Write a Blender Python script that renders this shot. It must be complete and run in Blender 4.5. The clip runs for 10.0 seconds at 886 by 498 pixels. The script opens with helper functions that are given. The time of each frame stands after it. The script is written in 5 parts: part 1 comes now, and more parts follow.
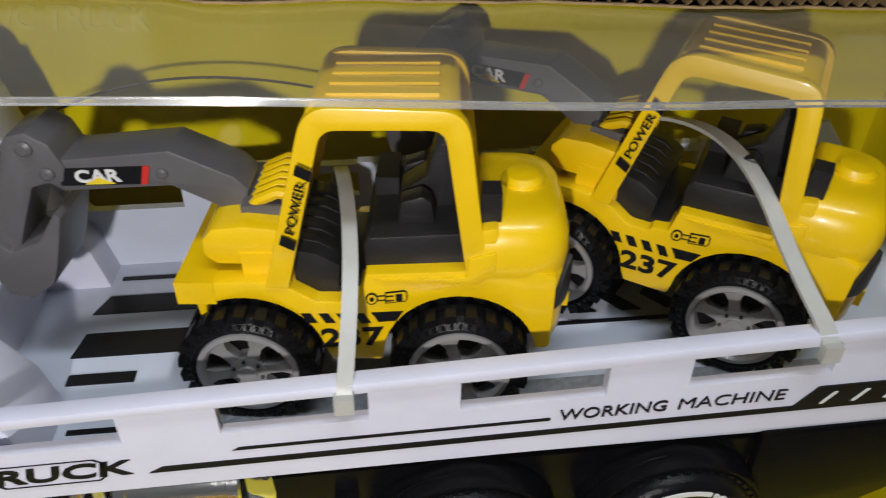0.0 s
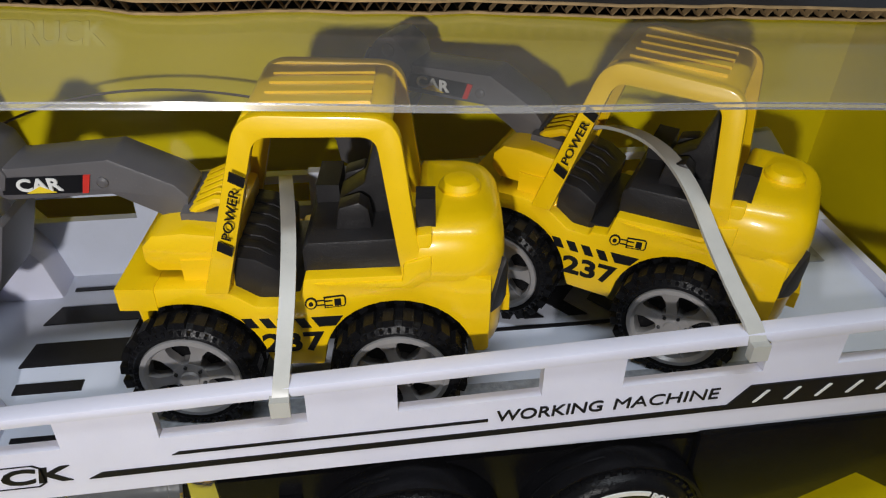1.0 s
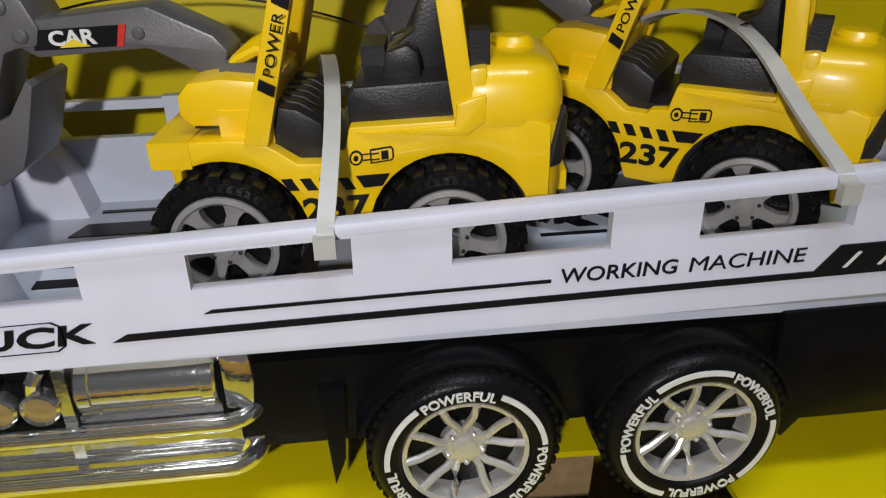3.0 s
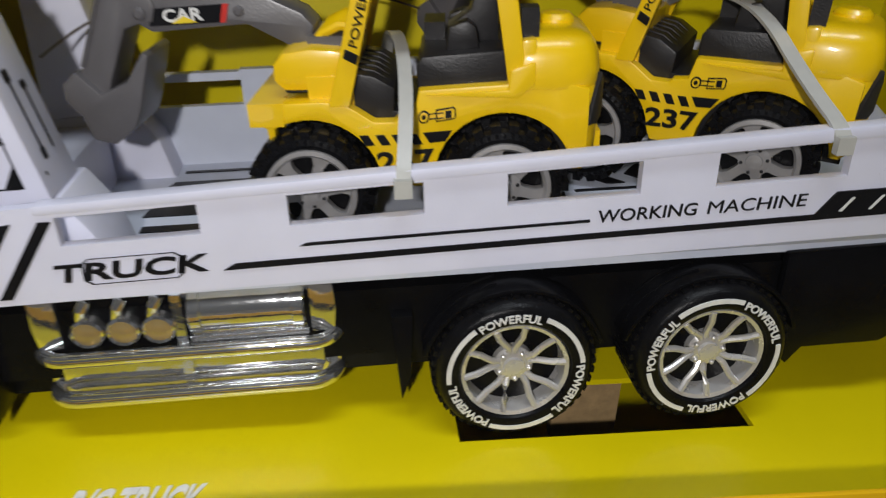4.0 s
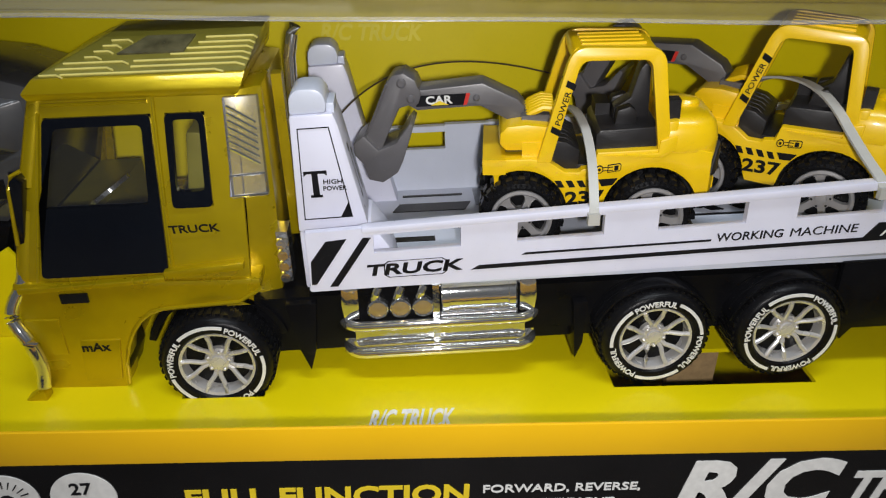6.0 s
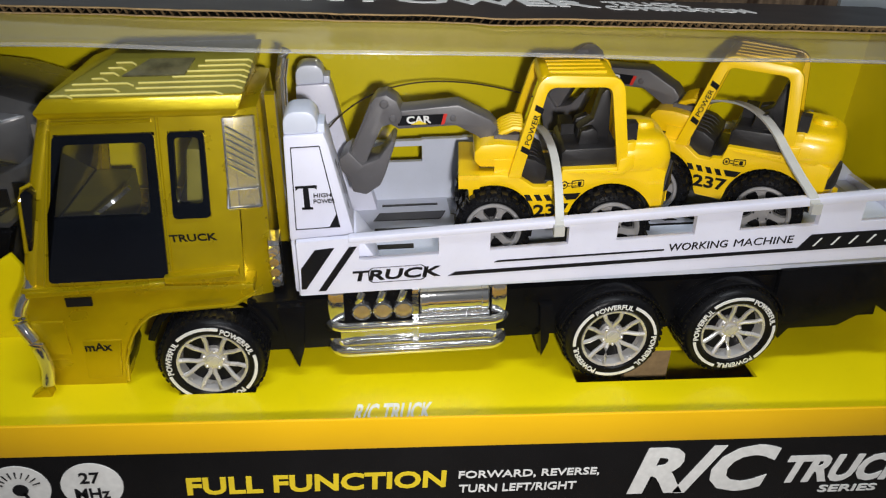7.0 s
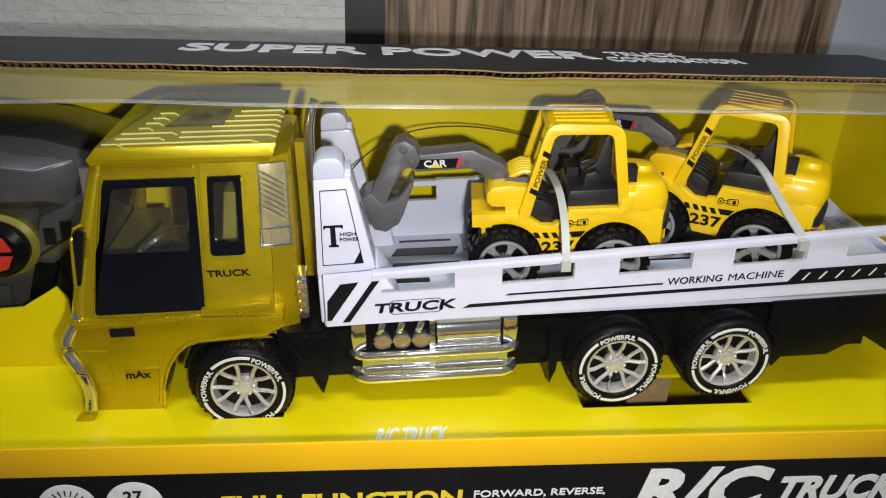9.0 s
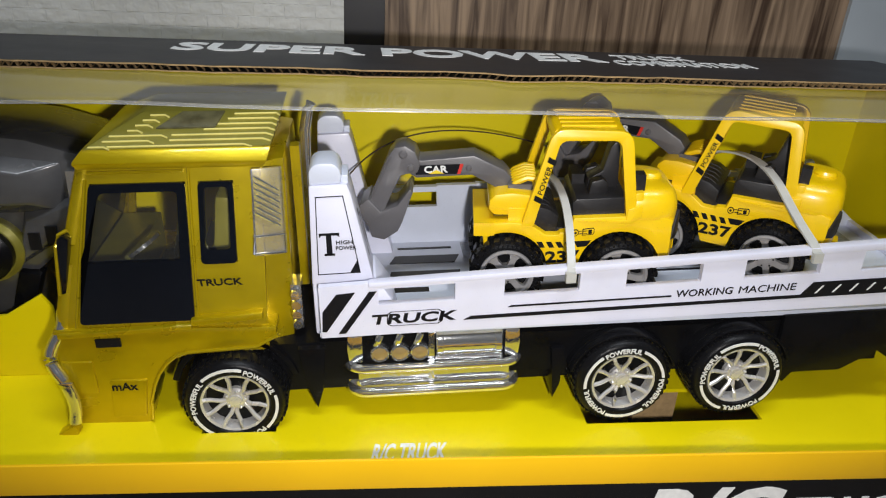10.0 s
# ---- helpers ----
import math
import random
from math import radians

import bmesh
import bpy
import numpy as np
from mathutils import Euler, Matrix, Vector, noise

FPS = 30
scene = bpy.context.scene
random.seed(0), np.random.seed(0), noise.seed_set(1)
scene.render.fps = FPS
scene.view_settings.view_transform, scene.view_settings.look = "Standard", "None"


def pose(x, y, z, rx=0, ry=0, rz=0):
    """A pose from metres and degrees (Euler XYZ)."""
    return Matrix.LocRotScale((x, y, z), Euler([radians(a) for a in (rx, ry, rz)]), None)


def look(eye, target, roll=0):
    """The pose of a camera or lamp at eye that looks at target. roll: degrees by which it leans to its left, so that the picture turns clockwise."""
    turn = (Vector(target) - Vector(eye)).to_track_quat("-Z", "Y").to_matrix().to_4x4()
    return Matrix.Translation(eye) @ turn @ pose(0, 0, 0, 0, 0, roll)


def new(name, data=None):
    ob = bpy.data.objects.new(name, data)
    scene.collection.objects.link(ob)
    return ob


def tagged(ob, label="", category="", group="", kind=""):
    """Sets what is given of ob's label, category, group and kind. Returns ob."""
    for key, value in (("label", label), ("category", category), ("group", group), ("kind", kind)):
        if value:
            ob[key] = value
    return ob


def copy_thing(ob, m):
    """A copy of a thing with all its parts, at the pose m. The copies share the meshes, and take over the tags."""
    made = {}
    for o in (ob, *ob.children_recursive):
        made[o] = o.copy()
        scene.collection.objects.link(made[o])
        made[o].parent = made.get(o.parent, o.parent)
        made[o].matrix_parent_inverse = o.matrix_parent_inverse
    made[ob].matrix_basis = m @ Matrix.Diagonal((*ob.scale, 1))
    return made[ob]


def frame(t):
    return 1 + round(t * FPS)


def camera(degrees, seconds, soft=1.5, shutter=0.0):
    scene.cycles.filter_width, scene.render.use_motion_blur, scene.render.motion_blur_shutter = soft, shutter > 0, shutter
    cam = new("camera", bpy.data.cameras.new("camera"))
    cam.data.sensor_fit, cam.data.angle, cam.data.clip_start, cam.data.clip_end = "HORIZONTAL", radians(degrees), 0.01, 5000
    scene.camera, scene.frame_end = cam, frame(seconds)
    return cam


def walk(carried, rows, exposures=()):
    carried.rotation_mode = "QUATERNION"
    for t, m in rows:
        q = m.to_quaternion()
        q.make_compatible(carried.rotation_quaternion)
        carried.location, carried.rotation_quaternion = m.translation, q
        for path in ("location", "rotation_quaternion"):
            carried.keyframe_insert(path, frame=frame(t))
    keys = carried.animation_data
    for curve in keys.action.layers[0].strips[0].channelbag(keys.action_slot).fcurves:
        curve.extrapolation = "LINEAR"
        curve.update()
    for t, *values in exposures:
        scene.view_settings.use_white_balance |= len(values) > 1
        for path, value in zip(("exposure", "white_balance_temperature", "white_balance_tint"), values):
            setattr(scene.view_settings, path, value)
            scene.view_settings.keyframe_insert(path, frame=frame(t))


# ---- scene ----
TRUCK = pose(0, 0, 0, 0, -2.5, 0)   # the truck sits slightly nose-down in its box
cam = camera(60.51, 10.0, soft=1.15, shutter=0.4)
PATH = [
    (0, (0.06908, -0.11335, 0.20498), (0.10603, 0.12925, 0.03241), 3.76),
    (0.5, (0.08041, -0.11530, 0.20590), (0.12239, 0.12777, 0.03516), 4.04),
    (1, (0.08049, -0.11964, 0.20516), (0.12235, 0.12640, 0.03869), 3.79),
    (1.5, (0.07511, -0.12366, 0.18723), (0.11281, 0.12642, 0.02587), 2.77),
    (2, (0.07255, -0.12982, 0.17632), (0.11011, 0.12572, 0.02371), 2.62),
    (2.5, (0.07346, -0.13176, 0.16366), (0.11022, 0.12936, 0.02061), 2.44),
    (2.7, (0.07353, -0.13270, 0.15636), (0.10894, 0.13063, 0.01707), 2.03),
    (3.8, (0.06187, -0.15381, 0.14636), (0.09838, 0.11265, 0.01343), 1.70),
    (4, (0.05666, -0.16508, 0.15297), (0.08922, 0.09891, 0.01423), 1.70),
    (4.5, (0.03403, -0.19001, 0.16449), (0.06185, 0.07578, 0.02817), 1.66),
    (5, (0.01073, -0.20798, 0.17787), (0.03218, 0.05601, 0.03698), 1.10),
    (5.5, (-0.00184, -0.22671, 0.19046), (0.02086, 0.03662, 0.04854), 1.53),
    (5.7, (-0.00525, -0.23614, 0.19770), (0.01442, 0.02717, 0.05529), 1.25),
    (6.8, (-0.01229, -0.26582, 0.21587), (0.01577, -0.00198, 0.07587), 2.02),
    (7, (-0.01575, -0.26956, 0.22182), (0.01798, -0.00784, 0.07911), 2.92),
    (7.5, (-0.02118, -0.28086, 0.22852), (0.01214, -0.01721, 0.08932), 2.62),
    (8, (-0.02439, -0.28049, 0.23097), (0.00959, -0.01548, 0.09453), 2.75),
    (8.5, (-0.02628, -0.28897, 0.23404), (0.00854, -0.02310, 0.09950), 2.77),
    (9, (-0.02441, -0.29018, 0.23644), (0.00843, -0.02329, 0.10343), 2.73),
    (9.5, (-0.02424, -0.28503, 0.23489), (0.00802, -0.01745, 0.10313), 3.13),
    (10, (-0.02408, -0.27700, 0.23342), (0.00963, -0.00983, 0.10118), 3.27),
]
walk(cam, [(t, look(eye, target, roll)) for t, eye, target, roll in PATH],
     exposures=[(0.0, -0.38), (2.5, -0.42), (4.0, -0.58), (4.5, -0.52), (5.5, -0.40), (7.0, -0.10), (10.0, -0.02)])

# ---- light ----
world = bpy.data.worlds.new("world")
scene.world = world
world.use_nodes = True
world.node_tree.nodes["Background"].inputs["Color"].default_value = (0.9, 0.95, 1.0, 1)
world.node_tree.nodes["Background"].inputs["Strength"].default_value = 0.05


def lamp(name, kind, place, target, watts, colour, size):
    data = bpy.data.lights.new(name, kind)
    data.energy, data.color = watts, colour
    if kind == "AREA":
        data.shape, data.size, data.size_y = "RECTANGLE", size[0], size[1]
    elif kind == "SPOT":
        data.shadow_soft_size, data.spot_size, data.spot_blend = size, radians(100), 1.0
    else:
        data.shadow_soft_size = size
    ob = new(name, data)
    ob.matrix_world = look(place, target)
    return tagged(ob, "white lamp lighting the boxed toy", "lamp", kind="structure")


lamp("hand_torch", "SPOT", (0.005, -0.300, 0.214), (0.045, 0, 0.075), 5.0, (1.0, 0.97, 0.96), 0.008)
# unseen fill light added overhead to brighten the tray and feed reflections
lamp("overhead_fill", "AREA", (0.1, -0.45, 1.85), (0.1, -0.3, 0), 22.0, (0.86, 0.93, 1.0), (1.2, 0.25))


# ---- materials ----
def material(name, colour, rough=0.4, metal=0.0, vary=0.12, scale=60.0, bump=0.0, bump_scale=900.0, coat=0.0, spec=0.5):
    m = bpy.data.materials.new(name)
    m.use_nodes = True
    n, l = m.node_tree.nodes, m.node_tree.links
    b = n["Principled BSDF"]
    co = n.new("ShaderNodeTexCoord")
    big = n.new("ShaderNodeTexNoise")
    big.inputs["Scale"].default_value, big.inputs["Detail"].default_value = scale, 6
    l.new(co.outputs["Object"], big.inputs["Vector"])
    ramp = n.new("ShaderNodeValToRGB")
    ramp.color_ramp.elements[0].position, ramp.color_ramp.elements[1].position = 0.3, 0.7
    ramp.color_ramp.elements[0].color = (*[c * (1 - vary) for c in colour], 1)
    ramp.color_ramp.elements[1].color = (*[min(1, c * (1 + vary * 0.5)) for c in colour], 1)
    l.new(big.outputs["Fac"], ramp.inputs["Fac"])
    l.new(ramp.outputs["Color"], b.inputs["Base Color"])
    fine = n.new("ShaderNodeTexNoise")
    fine.inputs["Scale"].default_value, fine.inputs["Detail"].default_value = bump_scale, 3
    l.new(co.outputs["Object"], fine.inputs["Vector"])
    span = n.new("ShaderNodeMapRange")
    span.inputs["To Min"].default_value, span.inputs["To Max"].default_value = rough * 0.8, min(1, rough * 1.25)
    l.new(big.outputs["Fac"], span.inputs["Value"])
    l.new(span.outputs["Result"], b.inputs["Roughness"])
    b.inputs["Metallic"].default_value = metal
    b.inputs["Specular IOR Level"].default_value = spec
    b.inputs["Coat Roughness"].default_value = 0.08
    b.inputs["Coat Weight"].default_value = coat
    if bump:
        bp = n.new("ShaderNodeBump")
        bp.inputs["Strength"].default_value, bp.inputs["Distance"].default_value = bump, 0.0006
        l.new(fine.outputs["Fac"], bp.inputs["Height"])
        l.new(bp.outputs["Normal"], b.inputs["Normal"])
    return m


def film_material(name, haze, rough, ior, grey=0.75):
    """Thin clear plastic: lets light straight through, with a glossy skin and a little haze."""
    m = bpy.data.materials.new(name)
    m.use_nodes = True
    n, l = m.node_tree.nodes, m.node_tree.links
    n.remove(n["Principled BSDF"])
    out = n["Material Output"]
    clear, gloss, veil = n.new("ShaderNodeBsdfTransparent"), n.new("ShaderNodeBsdfGlossy"), n.new("ShaderNodeBsdfDiffuse")
    gloss.inputs["Roughness"].default_value = rough
    veil.inputs["Color"].default_value = (grey, grey, grey, 1)
    fr = n.new("ShaderNodeFresnel")
    fr.inputs["IOR"].default_value = ior
    co = n.new("ShaderNodeTexCoord")
    noi = n.new("ShaderNodeTexNoise")
    noi.inputs["Scale"].default_value = 25
    l.new(co.outputs["Object"], noi.inputs["Vector"])
    span = n.new("ShaderNodeMapRange")
    span.inputs["To Min"].default_value, span.inputs["To Max"].default_value = haze * 0.5, haze * 1.5
    l.new(noi.outputs["Fac"], span.inputs["Value"])
    bp = n.new("ShaderNodeBump")
    bp.inputs["Strength"].default_value, bp.inputs["Distance"].default_value = 0.25, 0.004
    l.new(noi.outputs["Fac"], bp.inputs["Height"])
    l.new(bp.outputs["Normal"], gloss.inputs["Normal"])
    a, c = n.new("ShaderNodeMixShader"), n.new("ShaderNodeMixShader")
    l.new(span.outputs["Result"], a.inputs["Fac"])
    l.new(clear.outputs[0], a.inputs[1])
    l.new(veil.outputs[0], a.inputs[2])
    l.new(fr.outputs[0], c.inputs["Fac"])
    l.new(a.outputs[0], c.inputs[1])
    l.new(gloss.outputs[0], c.inputs[2])
    l.new(c.outputs[0], out.inputs["Surface"])
    return m


YELLOW = material("yellow_plastic", (0.86, 0.555, 0.0), 0.34, 0, 0.05, 80, 0.03, 1500, 0.5)
GOLD = material("gold_lacquer", (0.52, 0.385, 0.0), 0.28, 0.6, 0.10, 70, 0.10, 6000, 0.6)
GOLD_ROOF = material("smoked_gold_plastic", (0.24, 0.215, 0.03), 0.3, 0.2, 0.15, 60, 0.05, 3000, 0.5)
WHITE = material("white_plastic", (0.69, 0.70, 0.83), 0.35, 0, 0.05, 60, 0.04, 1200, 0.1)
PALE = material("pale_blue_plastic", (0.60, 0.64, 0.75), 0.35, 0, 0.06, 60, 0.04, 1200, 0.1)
BLACK = material("black_plastic", (0.004, 0.004, 0.005), 0.24, 0, 0.3, 90, 0.12, 1500, 0.0, spec=0.1)
SEAT_BLACK = material("charcoal_plastic", (0.018, 0.017, 0.018), 0.36, 0, 0.3, 90, 0.15, 1800, spec=0.3)
RUBBER = material("tyre_rubber", (0.005, 0.005, 0.006), 0.28, 0, 0.4, 120, 0.25, 1500, spec=0.14)
GREY = material("grey_plastic", (0.105, 0.100, 0.105), 0.36, 0, 0.12, 80, 0.08, 1500)
SILVER = material("silver_paint", (0.33, 0.32, 0.32), 0.3, 0.35, 0.15, 150, 0.1, 2000)
RIM = material("satin_chrome", (0.62, 0.61, 0.60), 0.26, 0.45, 0.12, 150, 0.06, 1500)
CHROME = material("chrome", (0.88, 0.88, 0.88), 0.07, 0.95, 0.06, 90, 0.1, 500)
PLATE = material("tread_plate", (0.36, 0.38, 0.42), 0.4, 0.3, 0.3, 400, 0.5, 900)
INK = material("black_print", (0.008, 0.008, 0.010), 0.3, 0, 0.2, 90, spec=0.2)
PAINT = material("white_print", (0.72, 0.72, 0.7), 0.5, 0, 0.12, 300)
RED = material("red_print", (0.6, 0.03, 0.02), 0.4, 0, 0.1, 90)
CARD_YELLOW = material("yellow_card", (0.75, 0.615, 0.0), 0.34, 0, 0.06, 18, 0.06, 250, 0.2)
CARD_ORANGE = material("orange_card", (0.80, 0.46, 0.003), 0.4, 0, 0.06, 18, 0.05, 250)
CARD_BLACK = material("black_card", (0.006, 0.006, 0.007), 0.16, 0, 0.3, 30, 0.05, 300, spec=0.2)
CARD_TOP = material("dark_card_top", (0.022, 0.022, 0.024), 0.45, 0, 0.3, 30, 0.1, 300, spec=0.2)
KRAFT = material("brown_corrugated_board", (0.36, 0.24, 0.11), 0.8, 0, 0.3, 200, 0.3, 900)
STRAP = material("milky_strap", (0.46, 0.46, 0.43), 0.35, 0, 0.06, 200, 0.05, 1500)
DARK_GLASS = material("navy_tinted_plastic", (0.002, 0.003, 0.006), 0.07, 0, 0.2, 40, 0.0, 900, 0.0)
WIRE = material("dark_wire", (0.12, 0.09, 0.05), 0.4, 0.6, 0.1, 90)
LETTER_YELLOW = material("yellow_print", (0.78, 0.58, 0.02), 0.45, 0, 0.1, 90)
SMOKE = material("smoked_grey_plastic", (0.085, 0.085, 0.09), 0.25, 0.2, 0.3, 50, 0.05, 900, 0.4)
LAMP_AMBER = material("amber_lens", (0.45, 0.33, 0.14), 0.15, 0.5, 0.1, 90)
# roof ribs: highlights put into the colour, much paler than the roof
ROOF_RIB_LIT = material("highlit_gold_plastic", (0.78, 0.70, 0.22), 0.3, 0.1, 0.1, 60, 0.0, 900, 0.4)
HATCH = material("smoky_olive_plastic", (0.13, 0.12, 0.06), 0.12, 0.1, 0.5, 140, 0.1, 400, 0.6)
FILM = film_material("clear_film", 0.0012, 0.05, 1.012)
# grey diffuse haze stands in for the room's reflection in the top sheet
TOP_FILM = film_material("mirror_haze_film", 0.18, 0.16, 1.32, 0.40)
PANE_GREY = film_material("silvery_clear_plastic", 0.11, 0.2, 1.4, 0.6)
PANE = film_material("clear_pane", 0.02, 0.08, 1.4)


# ---- mesh helpers ----
def part(name, bm, mat, parent=None, label="", smooth=32):
    me = bpy.data.meshes.new(name)
    bmesh.ops.recalc_face_normals(bm, faces=bm.faces)
    bm.to_mesh(me)
    bm.free()
    me.materials.append(mat)
    if smooth:
        me.shade_smooth()
        me.set_sharp_from_angle(angle=radians(smooth))
    ob = new(name, me)
    ob.parent = parent
    if label:
        ob["label"] = label
    return ob


def thing(name, m, label, category, group="", kind=""):
    ob = new(name)
    ob.empty_display_size = 0.01
    ob.matrix_world = m
    return tagged(ob, label, category, group, kind)


def soften(bm, width, segments=2, angle=30):
    if width > 0:
        edges = [e for e in bm.edges if len(e.link_faces) == 2 and e.calc_face_angle(0) > radians(angle)]
        bmesh.ops.bevel(bm, geom=edges, offset=width, segments=segments, profile=0.6, affect="EDGES", clamp_overlap=True)
    return bm


def box(x0, x1, y0, y1, z0, z1, bevel=0.0, bm=None):
    b = bmesh.new()
    v = [b.verts.new(p) for p in ((x0, y0, z0), (x1, y0, z0), (x1, y1, z0), (x0, y1, z0), (x0, y0, z1), (x1, y0, z1), (x1, y1, z1), (x0, y1, z1))]
    for f in ((0, 3, 2, 1), (4, 5, 6, 7), (0, 1, 5, 4), (1, 2, 6, 5), (2, 3, 7, 6), (3, 0, 4, 7)):
        b.faces.new([v[i] for i in f])
    soften(b, bevel)
    return merged(bm, b)


def merged(bm, other):
    if bm is None:
        return other
    me = bpy.data.meshes.new("scrap")
    other.to_mesh(me)
    other.free()
    bm.from_mesh(me)
    bpy.data.meshes.remove(me)
    return bm


def prism(poly, y0, y1, bevel=0.0, bm=None, lean=None):
    """A side outline of (x, z) points, drawn out from y0 to y1; lean(x, z) shifts y."""
    b = bmesh.new()
    s = (lambda x, z: 0.0) if lean is None else lean
    near = [b.verts.new((x, y0 + s(x, z), z)) for x, z in poly]
    far = [b.verts.new((x, y1 + s(x, z), z)) for x, z in poly]
    b.faces.new(near)
    b.faces.new(far[::-1])
    for i in range(len(poly)):
        j = (i + 1) % len(poly)
        b.faces.new((near[i], far[i], far[j], near[j]))
    bmesh.ops.recalc_face_normals(b, faces=b.faces)
    soften(b, bevel)
    return merged(bm, b)


def lathe(profile, centre=(0, 0, 0), segments=40, bm=None):
    """Turns (radius, y) points round the y axis."""
    b = bmesh.new()
    rings = []
    for r, y in profile:
        rings.append([b.verts.new((centre[0] + r * math.cos(a), centre[1] + y, centre[2] + r * math.sin(a)))
                      for a in (2 * math.pi * i / segments for i in range(segments))])
    for p, q in zip(rings, rings[1:]):
        for i in range(segments):
            b.faces.new((p[i], p[(i + 1) % segments], q[(i + 1) % segments], q[i]))
    b.faces.new(rings[0])
    b.faces.new(rings[-1][::-1])
    return merged(bm, b)


def tube(points, r, segments=10, bm=None, flat=1.0):
    """A round bar through points; flat squeezes it along its own normal."""
    b = bmesh.new()
    pts = [Vector(p) for p in points]
    rings, up = [], Vector((0, 0, 1))
    for i, p in enumerate(pts):
        d = (pts[min(i + 1, len(pts) - 1)] - pts[max(i - 1, 0)]).normalized()
        side = d.cross(up if abs(d.z) < 0.95 else Vector((0, 1, 0))).normalized()
        top = side.cross(d).normalized()
        rings.append([b.verts.new(p + r * (math.cos(a) * side + flat * math.sin(a) * top)) for a in (2 * math.pi * k / segments for k in range(segments))])
    for p, q in zip(rings, rings[1:]):
        for k in range(segments):
            b.faces.new((p[k], p[(k + 1) % segments], q[(k + 1) % segments], q[k]))
    b.faces.new(rings[0][::-1])
    b.faces.new(rings[-1])
    return merged(bm, b)


def eased(points, rounds=2):
    """The same line with its corners cut, end points kept."""
    pts = [Vector(p) for p in points]
    for _ in range(rounds):
        new_pts = [pts[0]]
        for a, b in zip(pts, pts[1:]):
            new_pts += [a.lerp(b, 0.25), a.lerp(b, 0.75)]
        pts = new_pts + [pts[-1]]
    return pts


def arc(cx, cz, r, a0, a1, n=12):
    return [(cx + r * math.cos(radians(a0 + (a1 - a0) * i / n)), cz + r * math.sin(radians(a0 + (a1 - a0) * i / n))) for i in range(n + 1)]


def loft(rings, bm=None, bevel=0.0):
    b = bmesh.new()
    rows = [[b.verts.new(p) for p in ring] for ring in rings]
    k = len(rows[0])
    for p, q in zip(rows, rows[1:]):
        for i in range(k):
            b.faces.new((p[i], p[(i + 1) % k], q[(i + 1) % k], q[i]))
    b.faces.new(rows[0][::-1])
    b.faces.new(rows[-1])
    bmesh.ops.recalc_face_normals(b, faces=b.faces)
    soften(b, bevel)
    return merged(bm, b)


FRONT = Matrix(((1, 0, 0, 0), (0, 0, -1, 0), (0, 1, 0, 0), (0, 0, 0, 1)))   # writing that faces -y
FLAT = Matrix.Identity(4)                                                   # writing that faces up


def lettering(text, width, height, depth=0.0003, shear=0.0, bold=0.0):
    """A bmesh of raised letters in the xy plane, from (0, 0) to (width, height)."""
    data = bpy.data.curves.new("letters", "FONT")
    data.body, data.extrude, data.offset, data.resolution_u = text, 0.02, bold, 3
    ob = new("letters", data)
    dg = bpy.context.evaluated_depsgraph_get()
    me = bpy.data.meshes.new_from_object(ob.evaluated_get(dg))
    bm = bmesh.new()
    bm.from_mesh(me)
    bpy.data.objects.remove(ob)
    bpy.data.curves.remove(data)
    bpy.data.meshes.remove(me)
    lo = [min(v.co[i] for v in bm.verts) for i in range(3)]
    hi = [max(v.co[i] for v in bm.verts) for i in range(3)]
    for v in bm.verts:
        y = (v.co.y - lo[1]) / (hi[1] - lo[1]) * height
        v.co = ((v.co.x - lo[0]) / (hi[0] - lo[0]) * width + shear * y, y, (v.co.z - lo[2]) / (hi[2] - lo[2]) * depth)
    return bm


def write(name, text, m, width, height, mat, parent, shear=0.0, bold=0.0, depth=0.0003):
    """Raised writing at m; larger words are made letter by letter."""
    if height < 0.0030:
        bm = lettering(text, width, height, depth, shear, bold)
        bmesh.ops.transform(bm, matrix=m, verts=bm.verts)
        return part(name, bm, mat, parent, smooth=0)
    whole = lettering(text, width, height, depth, 0.0, bold)
    bmesh.ops.remove_doubles(whole, verts=whole.verts, dist=1e-7)
    left, spans = set(whole.verts), []
    while left:
        stack, island = [left.pop()], []
        while stack:
            v = stack.pop()
            island.append(v)
            for e in v.link_edges:
                o = e.other_vert(v)
                if o in left:
                    left.remove(o)
                    stack.append(o)
        spans.append([min(v.co.x for v in island), max(v.co.x for v in island), island])
    spans.sort(key=lambda s: s[0])
    letters = []
    for lo, hi, island in spans:
        if letters and min(hi, letters[-1][1]) - lo > 0.5 * min(hi - lo, letters[-1][1] - letters[-1][0]):
            letters[-1][1] = max(hi, letters[-1][1])
            letters[-1][2] = letters[-1][2] + island
        else:
            letters.append([lo, hi, island])
    ob = None
    for lo, hi, verts in letters:
        bm, twin = bmesh.new(), {}
        for v in verts:
            x, y, z = v.co
            twin[v] = bm.verts.new(m @ Vector((x + shear * y, y, z)))
        for f in {f for v in verts for f in v.link_faces}:
            if all(v in twin for v in f.verts):
                bm.faces.new([twin[v] for v in f.verts])
        ob = part("letter", bm, mat, parent, smooth=0)
    whole.free()
    return ob


def on_side(x, y, z, slope=0.0):
    """Where writing on a side that faces -y begins; slope in degrees."""
    return Matrix.Translation((x, y, z)) @ Matrix.Rotation(radians(-slope), 4, "Y") @ FRONT


